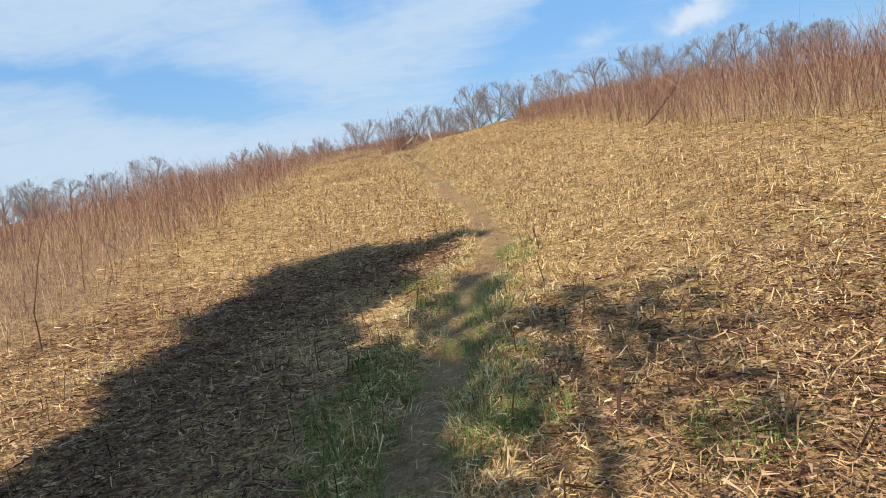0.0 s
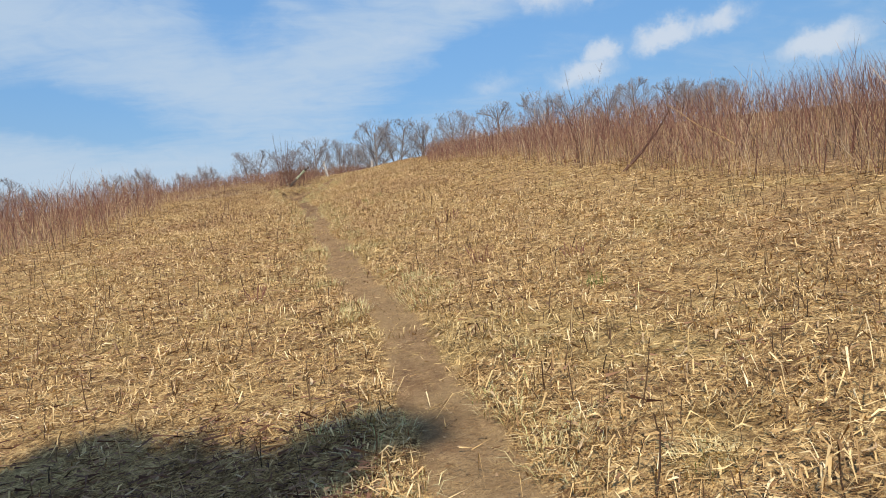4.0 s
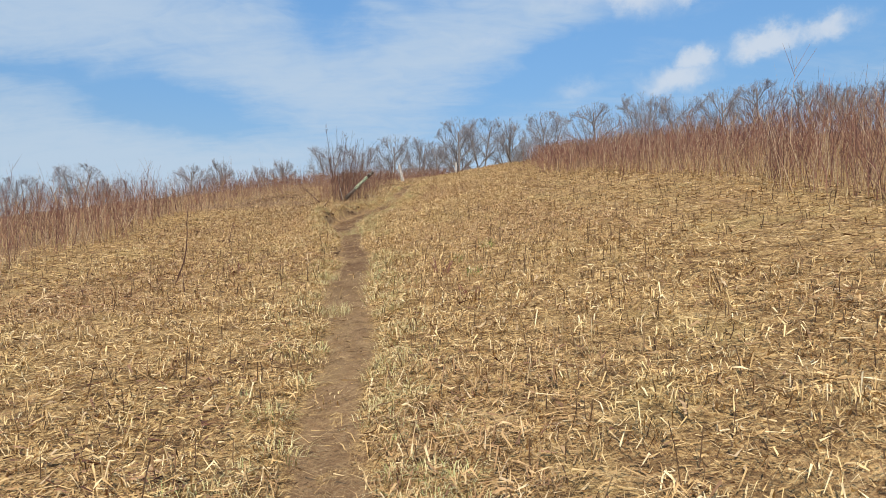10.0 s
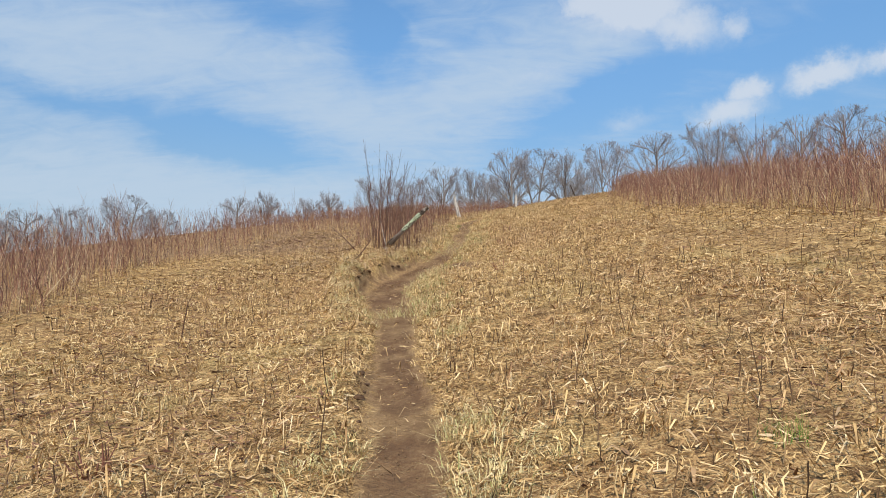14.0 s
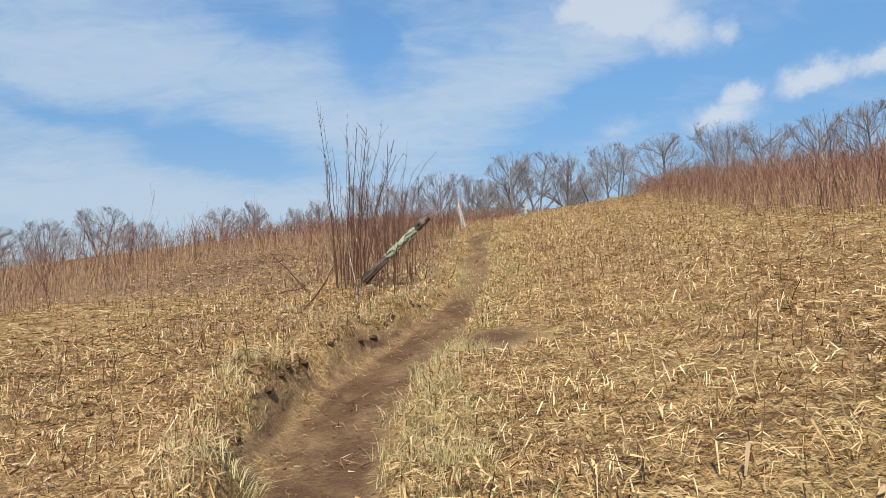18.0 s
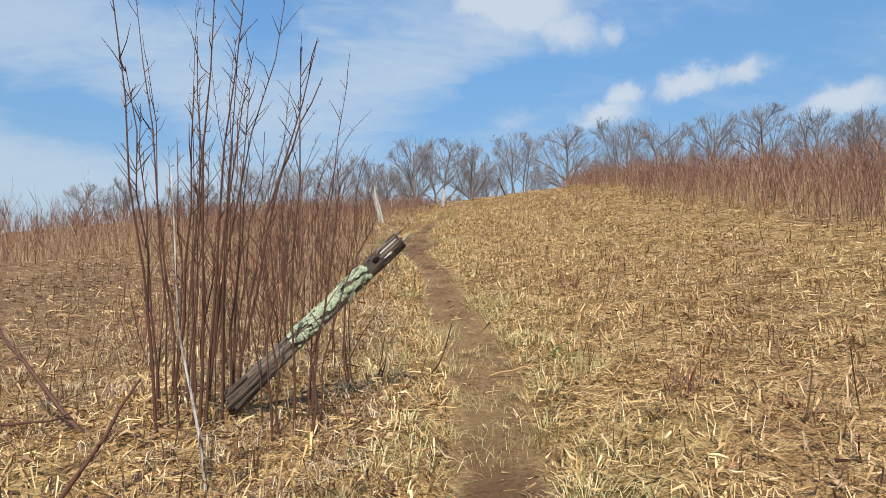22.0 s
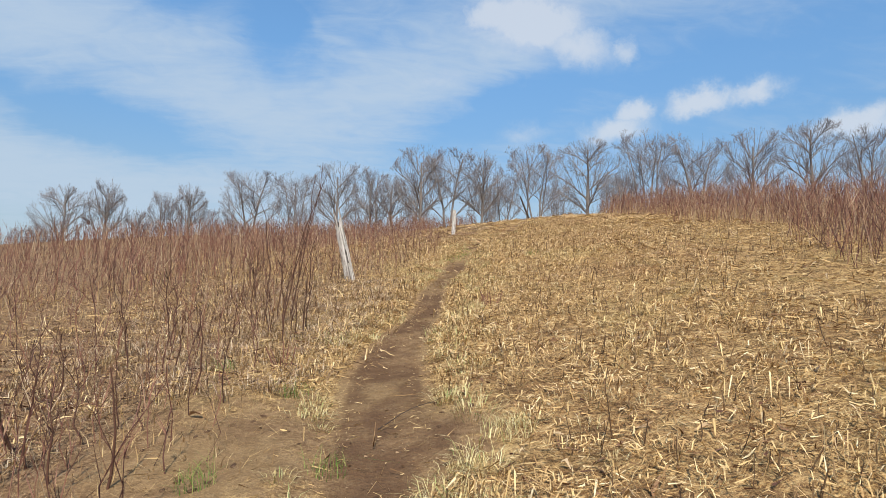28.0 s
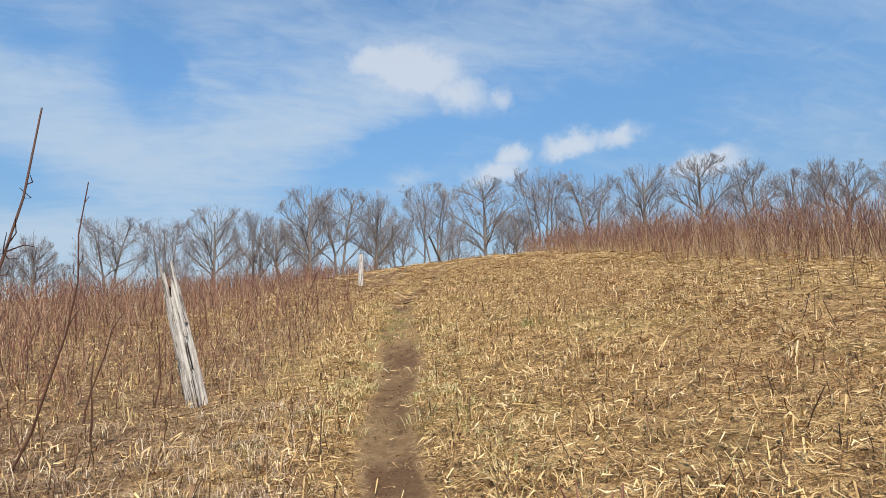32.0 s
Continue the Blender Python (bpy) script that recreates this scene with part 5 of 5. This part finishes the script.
CLUMPS = [(0.6, 20.33), (1.82, 16.25), (1.55, 12.72), (2.38, 12.0), (-2.51, 22.94), (0.31, 21.32), (0.05, 29.34), (-1.33, 43.04), (-1.02, 13.0), (1.6, 16.0), (-4.46, 29.26), (0.53, 36.09), (0.17, 33.2), (0.89, 45.11)]
STANDING = [((-3.15, 22.5), (-2.97, 22.48, 4.45), 0.011, 2), ((-2.75, 21.76), (-2.77, 21.75, 3.62), 0.010, 0), ((-2.26, 17.16), (-2.36, 17.17, 2.94), 0.008, 2),
            ((0.69, 2.98), (0.76, 3.0, 0.99), 0.012, 4), ((0.83, 4.41), (0.88, 4.43, 1.23), 0.009, 4), ((-4.54, 6.59), (-4.35, 6.66, 2.2), 0.009, 6),
            ((-5.63, 9.29), (-5.6, 9.34, 2.1), 0.009, 6), ((-1.15, 33.91), (-1.0, 33.86, 5.70), 0.007, 3), ((-1.69, 34.2), (-1.47, 34.13, 5.75), 0.007, 4),
            ((-2.63, 41.55), (-2.80, 41.49, 7.8), 0.011, 5), ((-1.93, 41.01), (-1.94, 40.98, 6.95), 0.009, 3), ((-1.89, 42.42), (-1.86, 42.39, 7.2), 0.008, 3),
            ((-1.44, 43.87), (-1.05, 43.75, 8.45), 0.0075, 9), ((-1.52, 45.15), (-1.2, 45.15, 8.83), 0.0085, 12), ((-1.85, 47.1), (-1.42, 46.8, 8.95), 0.009, 7), ((-1.52, 47.59), (-1.5, 47.51, 7.9), 0.009, 3),
            ((-1.26, 48.53), (-1.23, 48.44, 8.1), 0.009, 4), ((-1.69, 48.14), (-1.42, 48.02, 8.2), 0.009, 4), ((-2.0, 46.6), (-2.15, 46.5, 8.5), 0.010, 5),
            ((1.62, 19.6), (1.64, 19.6, 3.18), 0.007, 2), ((2.4, 16.2), (2.45, 16.2, 2.85), 0.007, 2), ((-3.6, 26.3), (-3.5, 26.3, 4.45), 0.008, 3)]
for i, (f, tip, r, k) in enumerate(STANDING):
    stalk("dry_stalk", gz(*f, -0.04), tip, r, "bare dark red-brown dead stalk standing in the straw", "stalk", k, i)
ARCHING = [((-2.73, 37.97), (-2.05, 37.87, 8.08), (-0.55, 0, 0.83)), ((-2.03, 37.11), (-1.72, 37.01, 7.66), (-0.55, 0, 0.83)), ((-2.04, 37.65), (-1.42, 37.55, 8.01), (-0.55, 0, 0.83)), ((-1.85, 38.47), (-1.87, 38.37, 7.69), (0.1, 0, 0.1)), ((-2.43, 37.28), (-2.41, 37.18, 7.62), (0.1, 0, 0.1))]
ARCHING += [((-2.55 + 0.12 * k, 37.0 + 0.3 * k), (-2.35 + 0.17 * k, 36.95 + 0.3 * k, 7.55 + 0.07 * (k % 3)), (-0.5, 0, 0.8)) for k in range(6)]
for i, (f, tip, way) in enumerate(ARCHING):
    stalk("arching_stem", gz(*f, -0.04), tip, 0.0062, "long bare stem arching out of the brush", "stem", 14, 120 + i, 0.14, None, way)
for i in range(9):
    a = i * 0.7
    stalk("stub", gz(-1.58 + 0.10 * math.cos(a * 3), 33.75 + 0.09 * math.sin(a * 5), -0.03), gz(-1.58 + 0.16 * math.cos(a * 3), 33.75 + 0.12 * math.sin(a * 5), 0.14 + 0.02 * i),
          0.007, "broken red stub standing beside the leaning post", "stub", 0, 60 + i)

for i, (cx, cy) in enumerate(CLUMPS):
    stub_clump(cx, cy, 9 + i % 5, 0.16 + 0.03 * (i % 3), "clump of short cut red-brown shoots in the straw", i)

# dead branches and sticks that lie or lean
stalk("leaning_branch", gz(5.52, 17.44, -0.04), (6.55, 17.3, 4.75), 0.032, "dark dead branch leaning against the brush", "branch", 5, 31)
stalk("leaning_branch", gz(5.6, 17.5, -0.04), (6.3, 17.35, 4.45), 0.024, "dark dead branch leaning against the brush", "branch", 4, 32)
stalk("dry_stalk", (6.55, 15.28, 3.72), (5.55, 15.55, 4.5), 0.011, "pale bent dead stem leaning across the brush", "stem", 1, 33, 0.05, M_REED)
stalk("dry_stalk", gz(-2.19, 32.62, -0.04), (-2.36, 32.72, 6.45), 0.0075, "bleached grey dead cane standing in the cane shrub", "stem", 3, 37, 0.02, M_WEATHERED)
stalk("hanging_twig", (-2.05, 33.2, 6.3), (-1.76, 33.15, 7.02), 0.007, "dark twig leaning out of the cane shrub", "stem", 7, 38, 0.03)
stalk("fallen_branch", gz(-2.95, 33.3, 0.0), (-3.6, 33.72, 5.82), 0.014, "dark forked dead branch propped beside the cane shrub", "branch", 9, 34)
stalk("fallen_branch", gz(-2.85, 32.5, -0.02), (-2.45, 32.6, 5.6), 0.013, "dark forked dead branch propped beside the cane shrub", "branch", 9, 35)
stalk("fallen_branch", gz(-3.75, 33.80, 0.05), gz(-2.98, 33.28, 0.10), 0.012, "dead branch lying on the straw beside the cane shrub", "branch", 5, 36)
LYING = [((1.3, 11.9), (1.75, 11.1)), ((1.0, 11.6), (1.5, 11.3)), ((1.0, 26.6), (1.35, 25.9)), ((-0.3, 26.2), (0.5, 26.6)), ((1.3, 22.4), (1.9, 21.9)), ((-0.75, 33.9), (-0.35, 33.7)),
         ((-0.55, 41.6), (-0.1, 41.9)), ((-1.75, 29.5), (-1.5, 29.75)), ((2.1, 42.5), (2.9, 42.1)), ((-1.1, 48.0), (-0.6, 48.3)), ((-4.2, 23.5), (-3.4, 23.9)), ((5.0, 20.8), (6.2, 20.6)),
         ((-1.9, 13.6), (-2.6, 13.2)), ((2.6, 35.3), (3.3, 35.1)), ((1.5, 2.8), (2.1, 3.2)), ((1.1, 2.9), (1.8, 2.5))]
for i, (a, b) in enumerate(LYING):
    stalk("fallen_stick", gz(*a, 0.02), gz(*b, 0.05), 0.004 + 0.0015 * (i % 3), "weathered stick lying on the straw", "stick", 2, 70 + i, 0.04, M_DARKWOOD if i % 3 == 0 else (M_STUB if i % 3 == 1 else M_REED))


def clod(x, y, size, seed):
    """A lump of dark broken earth at the cut edge of the path."""
    bm = bmesh.new()
    bmesh.ops.create_icosphere(bm, subdivisions=2, radius=1.0)
    for v in bm.verts:
        k = 1 + 0.35 * noise.noise(v.co * 1.7 + Vector((seed * 3.1, 0, 0))) + 0.2 * noise.noise(v.co * 5 + Vector((0, seed, 0)))
        v.co = Vector((v.co.x * size * 0.55, v.co.y * size, v.co.z * size * 0.36)) * k
    me = bpy.data.meshes.new("earth_clod")
    bm.to_mesh(me)
    bm.free()
    me.materials.append(M_SOIL)
    ob = new("earth_clod", me)
    ob.matrix_basis = pose(x, y, float(land(x, y)) - 0.12 * size, 0, 0, 37 * seed % 90 - 45)
    tagged(ob, "dark crumbling lump of earth at the edge of the footpath", "earth", "earth clods")


# along the bank the clods' dark colour also stands for shaded hollows
crumb_rows = [23.4 + 0.2 * i for i in range(6)] + [28.3, 28.5, 29.1, 29.3, 29.5, 29.8, 30.2, 30.6, 30.8, 30.95, 31.1, 31.25, 31.7, 31.9] + [55.4, 55.8, 56.2]
for i, cy in enumerate(crumb_rows):
    side = 1 if cy > 50 else -1
    edge = float(trail(cy)) + side * (float(trail_half(cy)) + (0.13 if 28 < cy < 33 else 0.09))
    clod(edge + 0.03 * math.sin(5 * i), cy + 0.06 * math.cos(7 * i), (0.030 if cy < 28 else 0.040) + 0.013 * (i % 3), i + 1)


# crumbs of bare earth where the path opens out
for i in range(34):
    cy = 40.7 + 1.5 * ((i * 0.618) % 1)
    cx = float(trail(cy)) + (0.34 + 0.25 * ((i * 0.37) % 1) if i % 3 == 0 else -0.45 - 1.1 * ((i * 0.755) % 1))
    clod(cx, cy, 0.014 + 0.007 * (i % 4), 40 + i)


def oak_leaf(x, y, seed):
    """A curled dead leaf with lobed sides."""
    r = np.random.default_rng(seed)
    bm = bmesh.new()
    n, L = 9, r.uniform(0.07, 0.11)
    rows = []
    for i in range(n):
        t = i / (n - 1)
        w = L * 0.34 * math.sin(math.pi * min(t * 0.92 + 0.06, 1)) * (1.0 if i % 2 else 0.6)
        z = 0.014 * math.sin(t * 3)
        rows.append([bm.verts.new((s * w, t * L, z + abs(s) * 0.012)) for s in (-1, 0, 1)])
    for a, b in zip(rows, rows[1:]):
        for k in (0, 1):
            bm.faces.new((a[k], a[k + 1], b[k + 1], b[k]))
    me = bpy.data.meshes.new("dead_leaf")
    bm.to_mesh(me)
    bm.free()
    me.materials.append(M_LEAF)
    ob = new("dead_leaf", me)
    ob.matrix_basis = pose(x, y, float(land(x, y)) + 0.03, r.uniform(-20, 20), r.uniform(-20, 20), r.uniform(0, 360))
    tagged(ob, "curled brown dead leaf lying on dry grass", "leaf", "dead leaves")


for i, (lx, ly) in enumerate([(-1.19, 33.85), (0.4, 33.2), (1.3, 11.2), (0.9, 6.4), (1.7, 4.4), (-0.9, 14.3), (1.0, 25.7), (-2.2, 16.8), (0.8, 37.0), (1.5, 44.5), (-1.7, 41.9), (0.88, 17.91), (-2.4, 21.0), (0.5, 28.3)]):
    oak_leaf(lx, ly, i)
